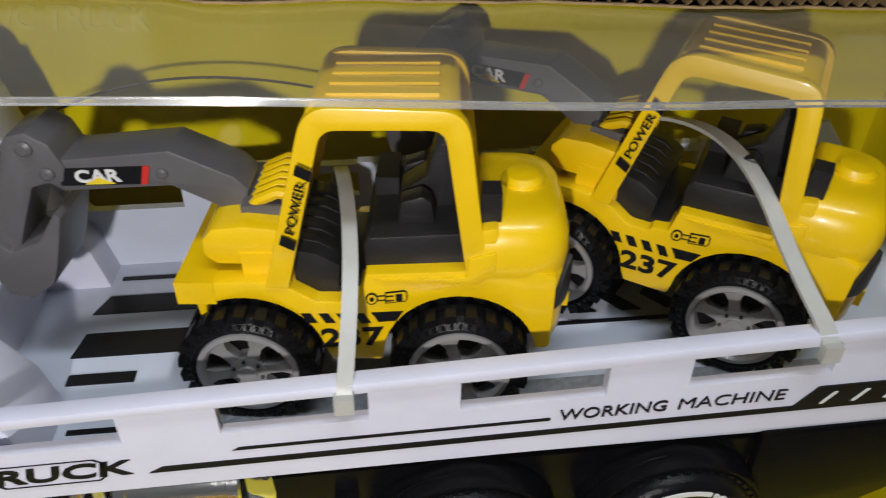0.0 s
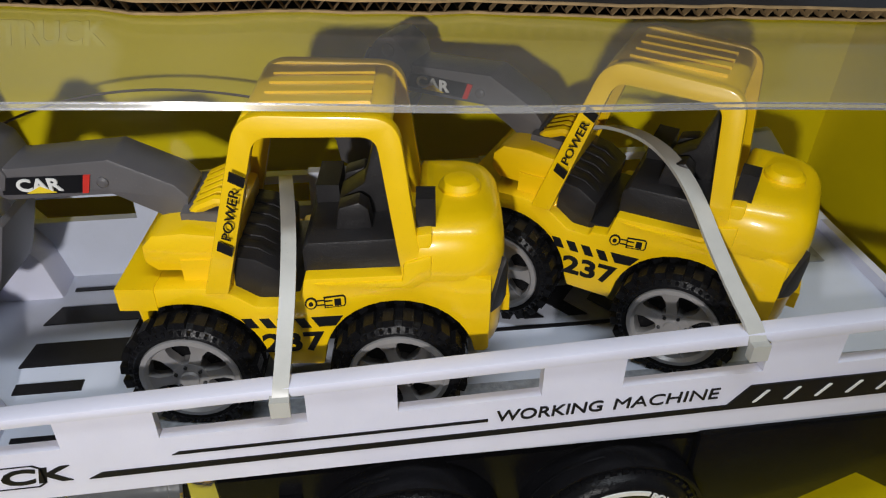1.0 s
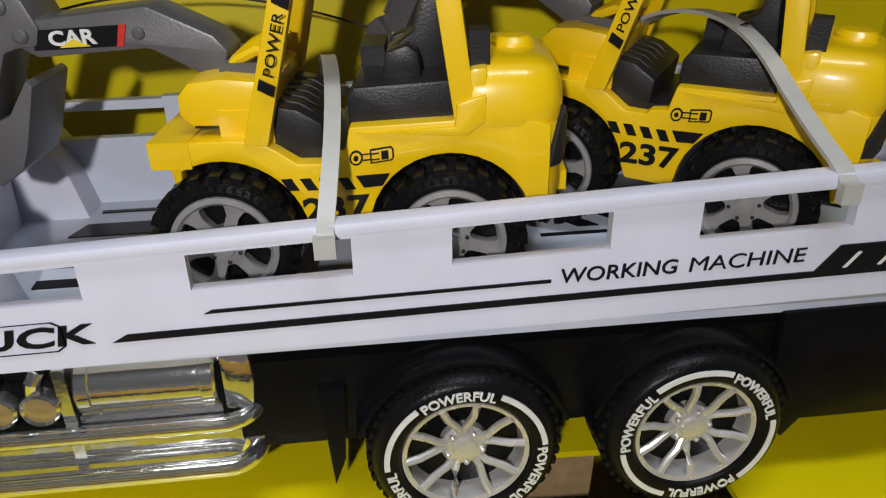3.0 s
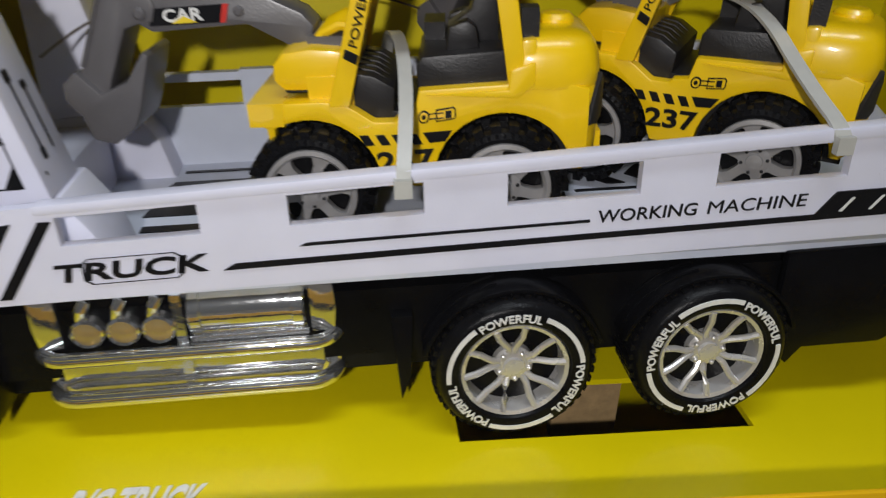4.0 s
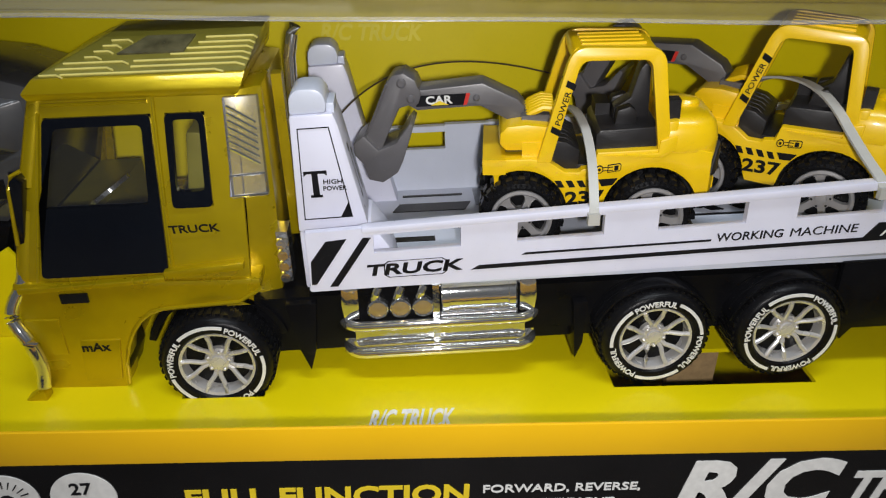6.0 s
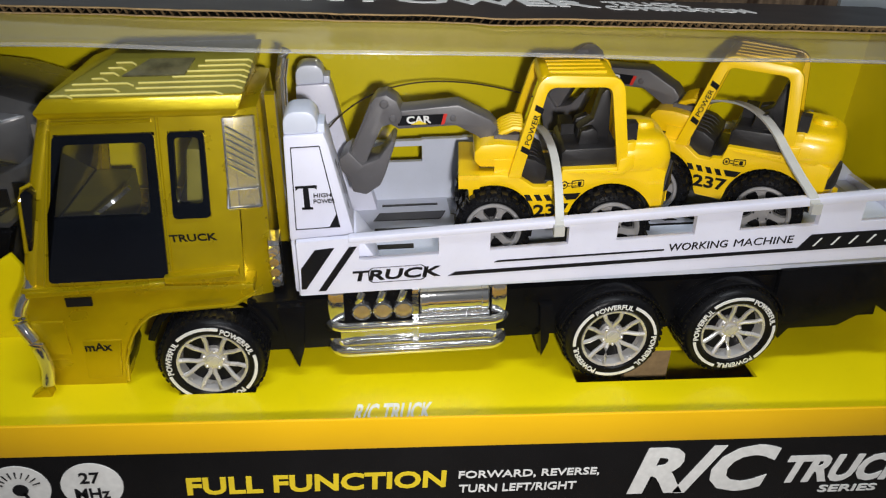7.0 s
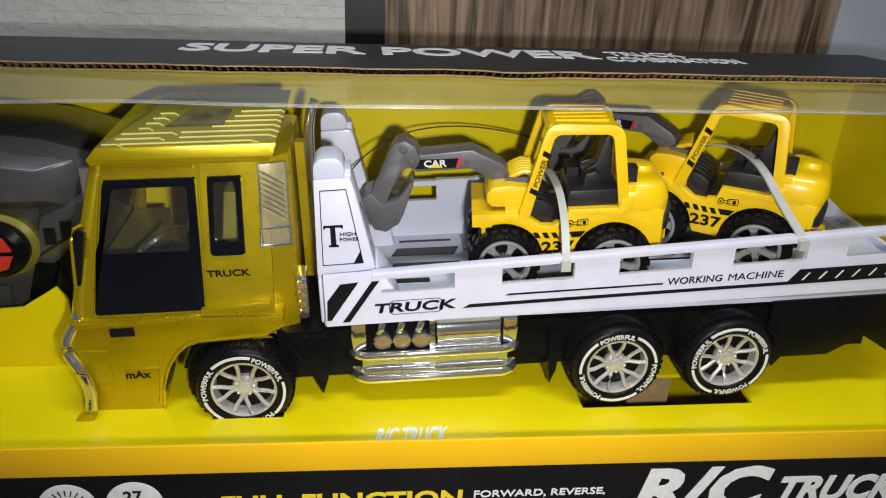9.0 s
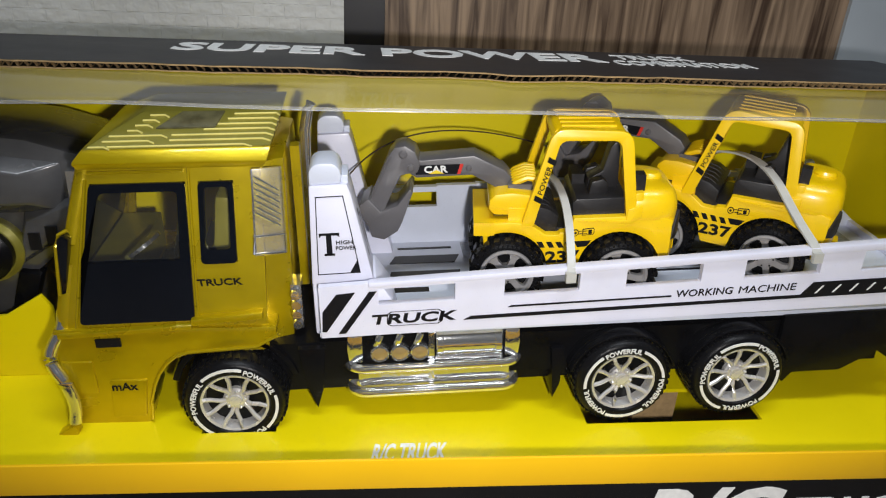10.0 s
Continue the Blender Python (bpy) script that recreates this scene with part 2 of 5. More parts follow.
# ---- room ----
def wall_paper():
    m = material("white_wallpaper", (0.66, 0.66, 0.64), 0.6, 0, 0.1, 12, 0.0)
    n, l = m.node_tree.nodes, m.node_tree.links
    co = n.new("ShaderNodeTexCoord")
    br = n.new("ShaderNodeTexBrick")
    br.inputs["Scale"].default_value = 1.0
    br.inputs["Brick Width"].default_value, br.inputs["Row Height"].default_value = 0.022, 0.009
    br.inputs["Mortar Size"].default_value = 0.0006
    wob = n.new("ShaderNodeTexNoise")
    wob.inputs["Scale"].default_value = 120
    mp = n.new("ShaderNodeMapping")
    mp.inputs["Rotation"].default_value = (radians(90), 0, 0)
    l.new(co.outputs["Object"], mp.inputs["Vector"])
    l.new(mp.outputs[0], br.inputs["Vector"])
    l.new(co.outputs["Object"], wob.inputs["Vector"])
    mix = n.new("ShaderNodeMath")
    mix.operation = "MULTIPLY_ADD"
    mix.inputs[1].default_value = -1.0
    l.new(br.outputs["Fac"], mix.inputs[0])
    l.new(wob.outputs["Fac"], mix.inputs[2])
    bp = n.new("ShaderNodeBump")
    bp.inputs["Strength"].default_value, bp.inputs["Distance"].default_value = 0.8, 0.0015
    l.new(mix.outputs[0], bp.inputs["Height"])
    l.new(bp.outputs["Normal"], n["Principled BSDF"].inputs["Normal"])
    return m


def wood():
    m = material("brown_wood_panel", (0.16, 0.09, 0.05), 0.5, 0, 0.1, 12)
    n, l = m.node_tree.nodes, m.node_tree.links
    co, mp = n.new("ShaderNodeTexCoord"), n.new("ShaderNodeMapping")
    mp.inputs["Scale"].default_value = (90, 90, 5)
    tex = n.new("ShaderNodeTexNoise")
    tex.inputs["Scale"].default_value, tex.inputs["Detail"].default_value, tex.inputs["Distortion"].default_value = 1.5, 8, 0.8
    ramp = n.new("ShaderNodeValToRGB")
    ramp.color_ramp.elements[0].position, ramp.color_ramp.elements[1].position = 0.35, 0.68
    ramp.color_ramp.elements[0].color, ramp.color_ramp.elements[1].color = (0.06, 0.032, 0.018, 1), (0.37, 0.255, 0.165, 1)
    l.new(co.outputs["Object"], mp.inputs["Vector"])
    l.new(mp.outputs[0], tex.inputs["Vector"])
    l.new(tex.outputs["Fac"], ramp.inputs["Fac"])
    l.new(ramp.outputs["Color"], n["Principled BSDF"].inputs["Base Color"])
    return m


WALLPAPER, WOOD = wall_paper(), wood()
ROOM = material("room_paint", (0.25, 0.25, 0.25), 0.8, 0, 0.1, 4)
WALL_Y = 0.30
tagged(part("wall_back", box(-1.4, -0.034, WALL_Y, WALL_Y + 0.05, -0.06, 1.9), WALLPAPER), "white embossed wallpaper on the wall", "wall", kind="structure")
tagged(part("trim", box(-0.034, -0.004, WALL_Y + 0.004, WALL_Y + 0.05, -0.06, 1.9, 0.001), material("dark_post_paint", (0.008, 0.008, 0.014), 0.4, 0, 0.2, 20)), "black painted post between wall panels", "post", kind="structure")
tagged(part("wall_panel", box(-0.004, 0.354, WALL_Y, WALL_Y + 0.05, -0.06, 1.9, 0.001), WOOD), "brown wood-grain wall panel", "wall panel", kind="structure")
tagged(part("wall_right", box(0.354, 1.4, WALL_Y - 0.004, WALL_Y + 0.05, -0.06, 1.9, 0.002), material("bluish_paint", (0.42, 0.46, 0.50), 0.6, 0, 0.1, 12, 0.1, 200)), "pale bluish painted wall panel", "wall", kind="structure")
tagged(part("floor", box(-1.4, 1.4, -1.7, WALL_Y, -0.07, -0.06), material("shelf_board", (0.22, 0.18, 0.14), 0.5, 0, 0.2, 9)), "plain brown board the box stands on", "floor", kind="structure")
# unseen walls and ceiling, added to enclose the light and show in chrome
tagged(part("wall_side", box(-1.45, -1.4, -1.7, WALL_Y, -0.07, 1.9), ROOM), "unseen grey side wall added for reflections", "wall", kind="structure")
tagged(part("wall_far_side", box(1.4, 1.45, -1.7, WALL_Y, -0.07, 1.9), ROOM), "unseen grey side wall added for reflections", "wall", kind="structure")
tagged(part("wall_front", box(-1.4, 1.4, -1.75, -1.7, -0.07, 1.9), ROOM), "unseen grey wall facing the box, added for reflections", "wall", kind="structure")
tagged(part("ceiling", box(-1.4, 1.4, -1.7, WALL_Y, 1.9, 1.95), ROOM), "unseen grey ceiling added for reflections", "ceiling", kind="structure")

# ---- the box ----
FY, BY = -0.048, 0.135         # front and back of the box
X0, X1 = -0.262, 0.272         # its ends
BOTTOM = -0.058
TRAY = 0.0065                  # top of the inner tray
FOLD_Y, FOLD_Z = -0.004, 0.1555   # where the window sheet folds over


def top_z(y):
    return 0.158 - 0.089 * (y - 0.045)


def lip(x):
    """Top of the front panel, which sags a little to one end."""
    return 0.0292 - 0.0160 * x


def band_low(x):
    return 0.0148 - 0.0180 * x


display_box = thing("display_box", pose(0, 0, 0), "yellow and black cardboard toy box with clear window, worn edges", "toy box")
part("front_panel", prism([(X0, BOTTOM), (X1, BOTTOM), (X1, band_low(X1)), (X0, band_low(X0))], FY - 0.0012, FY), CARD_BLACK, display_box, "glossy black printed front panel")
part("front_band", prism([(X0, band_low(X0)), (X1, band_low(X1)), (X1, lip(X1)), (X0, lip(X0))], FY - 0.0014, FY, 0.0003), CARD_ORANGE, display_box, "orange printed band")
part("back_panel", box(X0, X1, BY, BY + 0.003, BOTTOM, 0.146), CARD_YELLOW, display_box, "yellow card back panel")
def end_outline():
    return [(FY, BOTTOM), (BY, BOTTOM), (BY, top_z(BY) - 0.004), (0.045, top_z(0.045) - 0.004), (FOLD_Y, FOLD_Z - 0.001), (FY, 0.03)]


for x in (X0 - 0.003, X1):
    bm = prism(end_outline(), 0.0, 0.003)
    bmesh.ops.transform(bm, matrix=Matrix(((0, 1, 0, x), (1, 0, 0, 0), (0, 0, 1, 0), (0, 0, 0, 1))), verts=bm.verts)
    part("end_panel", bm, CARD_YELLOW, display_box, "yellow card end", smooth=0)
part("bottom_panel", box(X0, X1, FY, BY, BOTTOM, BOTTOM + 0.002), CARD_YELLOW, display_box)


def slotted_floor():
    """The yellow tray with slots that the wheels sink into."""
    xs = [X0, -0.0925, -0.0600, 0.0830, 0.1700, X1]
    ys = [FY, -0.0030, 0.022, 0.086, 0.114, BY]
    bm = bmesh.new()
    grid = {(i, j): bm.verts.new((x, y, TRAY)) for i, x in enumerate(xs) for j, y in enumerate(ys)}
    for i in range(5):
        for j in range(5):
            if i in (1, 3) and j in (1, 3):
                continue
            bm.faces.new((grid[i, j], grid[i + 1, j], grid[i + 1, j + 1], grid[i, j + 1]))
    r = bmesh.ops.extrude_face_region(bm, geom=bm.faces[:])
    bmesh.ops.translate(bm, verts=[v for v in r["geom"] if isinstance(v, bmesh.types.BMVert)], vec=(0, 0, -0.002))
    return bm


part("tray", slotted_floor(), CARD_YELLOW, display_box, "yellow card tray with wheel slots", smooth=0)


def top_flap():
    """The dark top panel, its front edge cut unevenly."""
    n = 60
    pts = []
    for i in range(n + 1):
        x = X0 + (X1 - X0) * i / n
        y = 0.0495 + 0.0008 * math.sin(9 * i) + 0.003 * noise.noise((x * 30, 0, 0)) - 0.004 * math.exp(-((x - 0.046) / 0.012) ** 2)
        pts.append((x, y))
    return pts


FLAP = top_flap()
bm = bmesh.new()
up, dn = [], []
for x, y in FLAP:
    up.append((bm.verts.new((x, y, top_z(y))), bm.verts.new((x, BY + 0.003, top_z(BY)))))
    dn.append((bm.verts.new((x, y, top_z(y) - 0.003)), bm.verts.new((x, BY + 0.003, top_z(BY) - 0.003))))
for i in range(len(up) - 1):
    bm.faces.new((up[i][0], up[i + 1][0], up[i + 1][1], up[i][1]))
    bm.faces.new((dn[i][1], dn[i + 1][1], dn[i + 1][0], dn[i][0]))
    bm.faces.new((up[i][1], up[i + 1][1], dn[i + 1][1], dn[i][1]))
part("top_panel", bm, CARD_TOP, display_box, "dark printed top panel with frayed front edge", smooth=0)
bm = bmesh.new()
for k in range(2):
    row = [(bm.verts.new((x, y + 0.0004, top_z(y) - 0.0001 - 0.0026 * k)), bm.verts.new((x, y - 0.0008, top_z(y) - 0.0001 - 0.0026 * k)),
            bm.verts.new((x, y - 0.0008, top_z(y) - 0.0006 - 0.0026 * k)), bm.verts.new((x, y + 0.0004, top_z(y) - 0.0006 - 0.0026 * k))) for x, y in FLAP]
    for a, b in zip(row, row[1:]):
        for q in range(4):
            bm.faces.new((a[q], b[q], b[(q + 1) % 4], a[(q + 1) % 4]))
waves = int((X1 - X0) / 0.0035)
row = []
for i in range(waves * 4 + 1):
    x = X0 + (X1 - X0) * i / (waves * 4)
    y = float(np.interp(x, [p[0] for p in FLAP], [p[1] for p in FLAP]))
    z = top_z(y) - 0.0017 + 0.0011 * math.sin(i * math.pi / 2)
    row.append((bm.verts.new((x, y - 0.0007, z + 0.0002)), bm.verts.new((x, y + 0.002, z + 0.0002))))
for a, b in zip(row, row[1:]):
    bm.faces.new((a[0], b[0], b[1], a[1]))
part("corrugated_edge", bm, KRAFT, display_box, "torn brown corrugated edge", smooth=0)

# clear window: the slanted front sheet and the sheet folded over the top
bm = bmesh.new()
n = 48
rows = []
for i in range(n + 1):
    x = X0 + (X1 - X0) * i / n
    w = 0.0010 * noise.noise((x * 14, 3, 0))
    rows.append([bm.verts.new((x, FY + 0.001, lip(x) - 0.004)), bm.verts.new((x, FY + 0.022 + w * 0.5, 0.092)), bm.verts.new((x, FOLD_Y + w, FOLD_Z - 0.001 + w))])
for a, b in zip(rows, rows[1:]):
    for q in range(2):
        bm.faces.new((a[q], b[q], b[q + 1], a[q + 1]))
front_film = part("window_sheet", bm, FILM, display_box, "clear plastic front window", smooth=60)
bm = bmesh.new()
rows = []
for i in range(n + 1):
    x = X0 + (X1 - X0) * i / n
    w = 0.0010 * noise.noise((x * 14, 3, 0))
    row = [(x, FOLD_Y + w, FOLD_Z - 0.001 + w), (x, FOLD_Y + 0.0004 + w, FOLD_Z + 0.0003 + w), (x, FOLD_Y + 0.0018 + w, FOLD_Z + 0.0006 + w)]
    for k in range(1, 9):
        u = k / 8
        y = FOLD_Y + 0.0018 + (0.056 - FOLD_Y) * u
        z = (FOLD_Z + 0.0006) * (1 - u) + (top_z(0.056) - 0.0036) * u
        row.append((x, y, z + 0.0016 * noise.noise((x * 9, y * 60, 1)) * math.sin(math.pi * u)))
    rows.append([bm.verts.new(p) for p in row])
for a, b in zip(rows, rows[1:]):
    for q in range(len(a) - 1):
        bm.faces.new((a[q], b[q], b[q + 1], a[q + 1]))
top_film = part("top_sheet", bm, TOP_FILM, display_box, "clear plastic folded over the top", smooth=60)
# whitish bead added along the crease to imitate its bright highlight
bm = tube([(x, FOLD_Y + 0.0010 * noise.noise((x * 14, 3, 0)), FOLD_Z - 0.0003 + 0.0010 * noise.noise((x * 14, 3, 0))) for x in np.linspace(X0, X1, 61)], 0.0007, 8)
fold_glint = part("fold_glint", bm, PANE_GREY, display_box, "pale bead imitating the highlight along the fold")
for ob in (front_film, top_film, fold_glint):
    ob.visible_shadow = False

# ---- the truck ----
truck = thing("toy_truck", TRUCK, "gold and black toy flatbed truck with white deck and chrome trim", "toy truck")


def lean(x, z):
    return max(0.0, z - 0.063) * 0.2


def mirrored(y):
    return 0.108 - y


SIDE_LOW = (-0.1485, -0.139, -0.090, -0.0865, -0.071, -0.060)
SIDE_TOP = (-0.1300, -0.1250, -0.088, -0.083, -0.069, -0.058)
SIDE_Z = (0.046, 0.063, 0.087, 0.121, 0.131)


def side_x(i, z):
    k = (z - 0.050) / 0.075
    return SIDE_LOW[i] + (SIDE_TOP[i] - SIDE_LOW[i]) * k


def cab_side(y, far):
    bm = bmesh.new()
    grid = {}
    for i in range(6):
        for j, z in enumerate(SIDE_Z):
            yy = y + lean(0, z)
            grid[i, j] = bm.verts.new((side_x(i, z), mirrored(yy) if far else yy, z))
    for i in range(5):
        for j in range(4):
            if (i == 1 and j in (1, 2)) or (i == 3 and j == 2):
                continue
            bm.faces.new((grid[i, j], grid[i + 1, j], grid[i + 1, j + 1], grid[i, j + 1]))
    r = bmesh.ops.extrude_face_region(bm, geom=bm.faces[:])
    s = -0.002 if far else 0.002
    bmesh.ops.translate(bm, verts=[v for v in r["geom"] if isinstance(v, bmesh.types.BMVert)], vec=(0, s, 0))
    return bm


CY = 0.008
for far in (False, True):
    part("cab_side", cab_side(CY, far), GOLD, truck, "gold lacquered cab side with two window openings")
y0, y1 = CY, mirrored(CY)


def rounded(poly, r, n=4):
    """The same outline with its corners rounded."""
    out = []
    for i, p in enumerate(poly):
        a, b, c = Vector(poly[i - 1]), Vector(p), Vector(poly[(i + 1) % len(poly)])
        s, e = b + (a - b).normalized() * r, b + (c - b).normalized() * r
        for k in range(n + 1):
            u = k / n
            out.append(tuple(s * (1 - u) ** 2 + b * 2 * u * (1 - u) + e * u ** 2))
    return out


def window_frame(i, z0, z1, width, mat, y_out, name, label, low=None):
    """A dark border round a window opening, following the lean of the cab."""
    bm = bmesh.new()
    quad = [(side_x(i, z0), z0), (side_x(i + 1, z0), z0), (side_x(i + 1, z1), z1), (side_x(i, z1), z1)]
    cx, cz = sum(p[0] for p in quad) / 4, sum(p[1] for p in quad) / 4
    inner = [(x + math.copysign(width, cx - x), (low if low and z < cz else z + math.copysign(width, cz - z))) for x, z in quad]
    quad, inner = rounded(quad, 0.0022), rounded(inner, 0.0022)
    rings = []
    for pts, dy in ((quad, -0.0012), (inner, -0.0012), (inner, 0.0014), (quad, 0.0014)):
        rings.append([bm.verts.new((x, y_out + lean(x, z) + dy, z)) for x, z in pts])
    for a, b in zip(rings, rings[1:] + rings[:1]):
        k = len(a)
        for q in range(k):
            bm.faces.new((a[q], a[(q + 1) % k], b[(q + 1) % k], b[q]))
    frame_ob = part(name, soften(bm, 0.0003, 1), mat, truck, label)
    pane = bmesh.new()
    pane.faces.new([pane.verts.new((x, y_out + lean(x, z) + 0.0008, z)) for x, z in inner])
    ob = part("pane", pane, PANE, frame_ob, "clear plastic window pane")
    ob.visible_shadow = False
    return frame_ob


window_frame(1, 0.063, 0.121, 0.0035, DARK_GLASS, CY, "door_window", "navy-tinted door window with clear upper part", low=0.089)
window_frame(3, 0.087, 0.121, 0.0022, DARK_GLASS, CY, "rear_window", "dark-framed rear cab window", low=0.093)
for far in (False, True):
    pts = [(-0.1470 + 0.0205 * k / 10 - 0.0016 * math.sin(math.pi * k / 10), CY + 0.0030 + lean(0, 0.046 + 0.0084 * k), 0.046 + 0.0084 * k) for k in range(11)]
    if far:
        pts = [(x, mirrored(y), z) for x, y, z in pts]
    part("front_pillar", tube(pts, 0.0036, 12), GOLD, truck, "rounded gold front pillar")
# raised trim round the door and window
bm = tube([(side_x(2, z) + 0.0014, CY + lean(0, z) - 0.0003, z) for z in (0.052, 0.063, 0.08, 0.1, 0.128)], 0.0006, 6)
tube([(side_x(1, z) - 0.0016, CY + lean(0, z) - 0.0003, z) for z in (0.061, 0.08, 0.1, 0.123)], 0.0007, 6, bm)
tube([(x, CY + lean(0, 0.1255) - 0.0006, 0.1255) for x in (-0.1255, -0.1, -0.0885)], 0.0007, 6, bm)
part("door_trim", bm, GOLD, truck)
# front wall, lower nose, arch and sills
part("windscreen", loft([[(-0.148, y0 + 0.004, 0.046), (-0.145, y0 + 0.004, 0.046), (-0.145, y1 - 0.004, 0.046), (-0.148, y1 - 0.004, 0.046)],
                         [(-0.1455, y0 + 0.004, 0.066), (-0.1425, y0 + 0.004, 0.066), (-0.1425, y1 - 0.004, 0.066), (-0.1455, y1 - 0.004, 0.066)],
                         [(-0.1255, 0.022, 0.128), (-0.1225, 0.022, 0.128), (-0.1225, 0.086, 0.128), (-0.1255, 0.086, 0.128)]]), DARK_GLASS, truck, "dark windscreen")
ARCH = [(-0.1150, 0.0131), (-0.1138, 0.0220), (-0.1118, 0.0300), (-0.1085, 0.0370), (-0.1045, 0.0425), (-0.1000, 0.0460), (-0.0950, 0.0475), (-0.0655, 0.0488), (-0.0560, 0.0545)]
nose = [(-0.150, 0.012), (-0.146, 0.009), (-0.1165, 0.009)] + ARCH + [(-0.0560, 0.0585), (-0.148, 0.0615)]
part("cab_lower", prism(nose, y0 - 0.002, y0 + 0.012, 0.0012), GOLD, truck, "gold lower cab side with wheel arch")
part("cab_lower", prism(nose, y1 - 0.012, y1 + 0.002, 0.0012), GOLD, truck, "gold lower cab side with wheel arch")
part("arch_lip", tube([(x + 0.0004, y0 - 0.0022, z + 0.0002) for x, z in ARCH], 0.0009, 8), GOLD, truck, "raised gold wheel-arch lip")
part("nose_panel", box(-0.151, -0.120, y0 + 0.012, y1 - 0.012, 0.009, 0.06, 0.003), GOLD, truck, "gold nose panel")
part("door_sill", prism([(-0.091, 0.0645), (-0.061, 0.0665), (-0.061, 0.0635), (-0.091, 0.0615)], y0 - 0.0035, y0 + 0.002, 0.0006), GOLD, truck)
part("door_sill", prism([(-0.146, 0.0600), (-0.091, 0.0620), (-0.091, 0.0600), (-0.146, 0.0578)], y0 - 0.0036, y0 + 0.002, 0.0006), GOLD, truck)
part("door_handle", box(-0.1315, -0.1212, y0 - 0.0028, y0 + 0.002, 0.0525, 0.0565, 0.0005), INK, truck, "black recessed handle")
part("nose_step", prism([(-0.1305, 0.0160), (-0.1165, 0.0160), (-0.1135, 0.0350), (-0.1290, 0.0355)], y0 - 0.0032, y0, 0.0006), GOLD, truck)
part("nose_step", prism([(-0.1475, 0.0300), (-0.1345, 0.0290), (-0.1345, 0.0455), (-0.1475, 0.0460)], y0 - 0.003, y0, 0.0006), GOLD, truck)
write("side_word", "mAx", on_side(-0.1285, y0 - 0.0033, 0.0305, -1), 0.0108, 0.0040, INK, truck, bold=0.02)
write("door_word", "TRUCK", on_side(-0.0870, CY + lean(0, 0.078) - 0.0012, 0.0778, 0) @ Matrix.Rotation(radians(11), 4, "X"), 0.0185, 0.0036, INK, truck, bold=0.015)
# back of the cab
part("cab_back", loft([[(-0.062, y0 + 0.006, 0.046), (-0.050, y0 + 0.010, 0.046), (-0.050, y1 - 0.007, 0.046), (-0.062, y1 - 0.001, 0.046)],
                       [(-0.060, y0 + 0.011, 0.08), (-0.049, y0 + 0.015, 0.08), (-0.049, y1 - 0.010, 0.08), (-0.060, y1 - 0.004, 0.08)],
                       [(-0.058, y0 + 0.013, 0.128), (-0.049, y0 + 0.018, 0.128), (-0.049, y1 - 0.018, 0.128), (-0.058, y1 - 0.013, 0.128)]], bevel=0.001), GOLD, truck, "gold cab back")
# roof: a sloped near side with ribs, a flat top with a dark hatch
RO = [[(-0.1295, 0.0195, 0.1270), (-0.0565, 0.018, 0.1270), (-0.0565, 0.090, 0.1270), (-0.1295, 0.0885, 0.1270)],
      [(-0.1308, 0.0180, 0.1300), (-0.0545, 0.0165, 0.1300), (-0.0545, 0.0915, 0.1300), (-0.1308, 0.0900, 0.1300)],
      [(-0.1270, 0.0215, 0.1345), (-0.0530, 0.0215, 0.1345), (-0.0530, 0.0865, 0.1345), (-0.1270, 0.0865, 0.1345)],
      [(-0.1075, 0.044, 0.1430), (-0.0500, 0.044, 0.1430), (-0.0500, 0.074, 0.1430), (-0.1075, 0.074, 0.1430)]]
part("roof", loft(RO[:3], bevel=0.0008), GOLD, truck, "gold roof edge")
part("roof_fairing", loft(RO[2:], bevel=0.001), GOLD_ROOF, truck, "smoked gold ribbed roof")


def roof_point(u, v):
    """A point on the near roof slope: u along the truck, v up the slope."""
    a = Vector(RO[2][0]).lerp(Vector(RO[2][1]), u)
    b = Vector(RO[3][0]).lerp(Vector(RO[3][1]), u)
    return a.lerp(b, v)


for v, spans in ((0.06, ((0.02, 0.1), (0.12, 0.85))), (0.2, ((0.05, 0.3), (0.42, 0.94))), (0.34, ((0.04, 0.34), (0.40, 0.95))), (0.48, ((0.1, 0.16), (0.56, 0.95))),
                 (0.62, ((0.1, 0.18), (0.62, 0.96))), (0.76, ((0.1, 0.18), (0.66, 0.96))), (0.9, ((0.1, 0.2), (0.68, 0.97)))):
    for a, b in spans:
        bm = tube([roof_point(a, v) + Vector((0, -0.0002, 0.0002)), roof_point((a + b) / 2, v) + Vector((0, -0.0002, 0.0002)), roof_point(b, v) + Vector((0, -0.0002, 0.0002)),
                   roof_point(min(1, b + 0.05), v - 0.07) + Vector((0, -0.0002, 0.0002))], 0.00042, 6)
        part("roof_rib", bm, ROOF_RIB_LIT, truck)
c = [roof_point(0.26, 0.52), roof_point(0.62, 0.52), roof_point(0.60, 0.97), roof_point(0.30, 0.97)]
part("roof_hatch", loft([[p + Vector((0, 0, -0.001)) for p in c], [p + Vector((0, -0.0003, 0.0006)) for p in c]]), HATCH, truck, "smoky translucent roof hatch")
# inside the cab
part("dashboard", box(-0.138, -0.120, 0.018, 0.090, 0.060, 0.078, 0.002), GOLD_ROOF, truck)
part("cab_seat", prism([(-0.095, 0.058), (-0.072, 0.058), (-0.070, 0.112), (-0.078, 0.113), (-0.083, 0.078), (-0.096, 0.074)], 0.022, 0.086, 0.002), GOLD_ROOF, truck, "smoky gold seat bench")
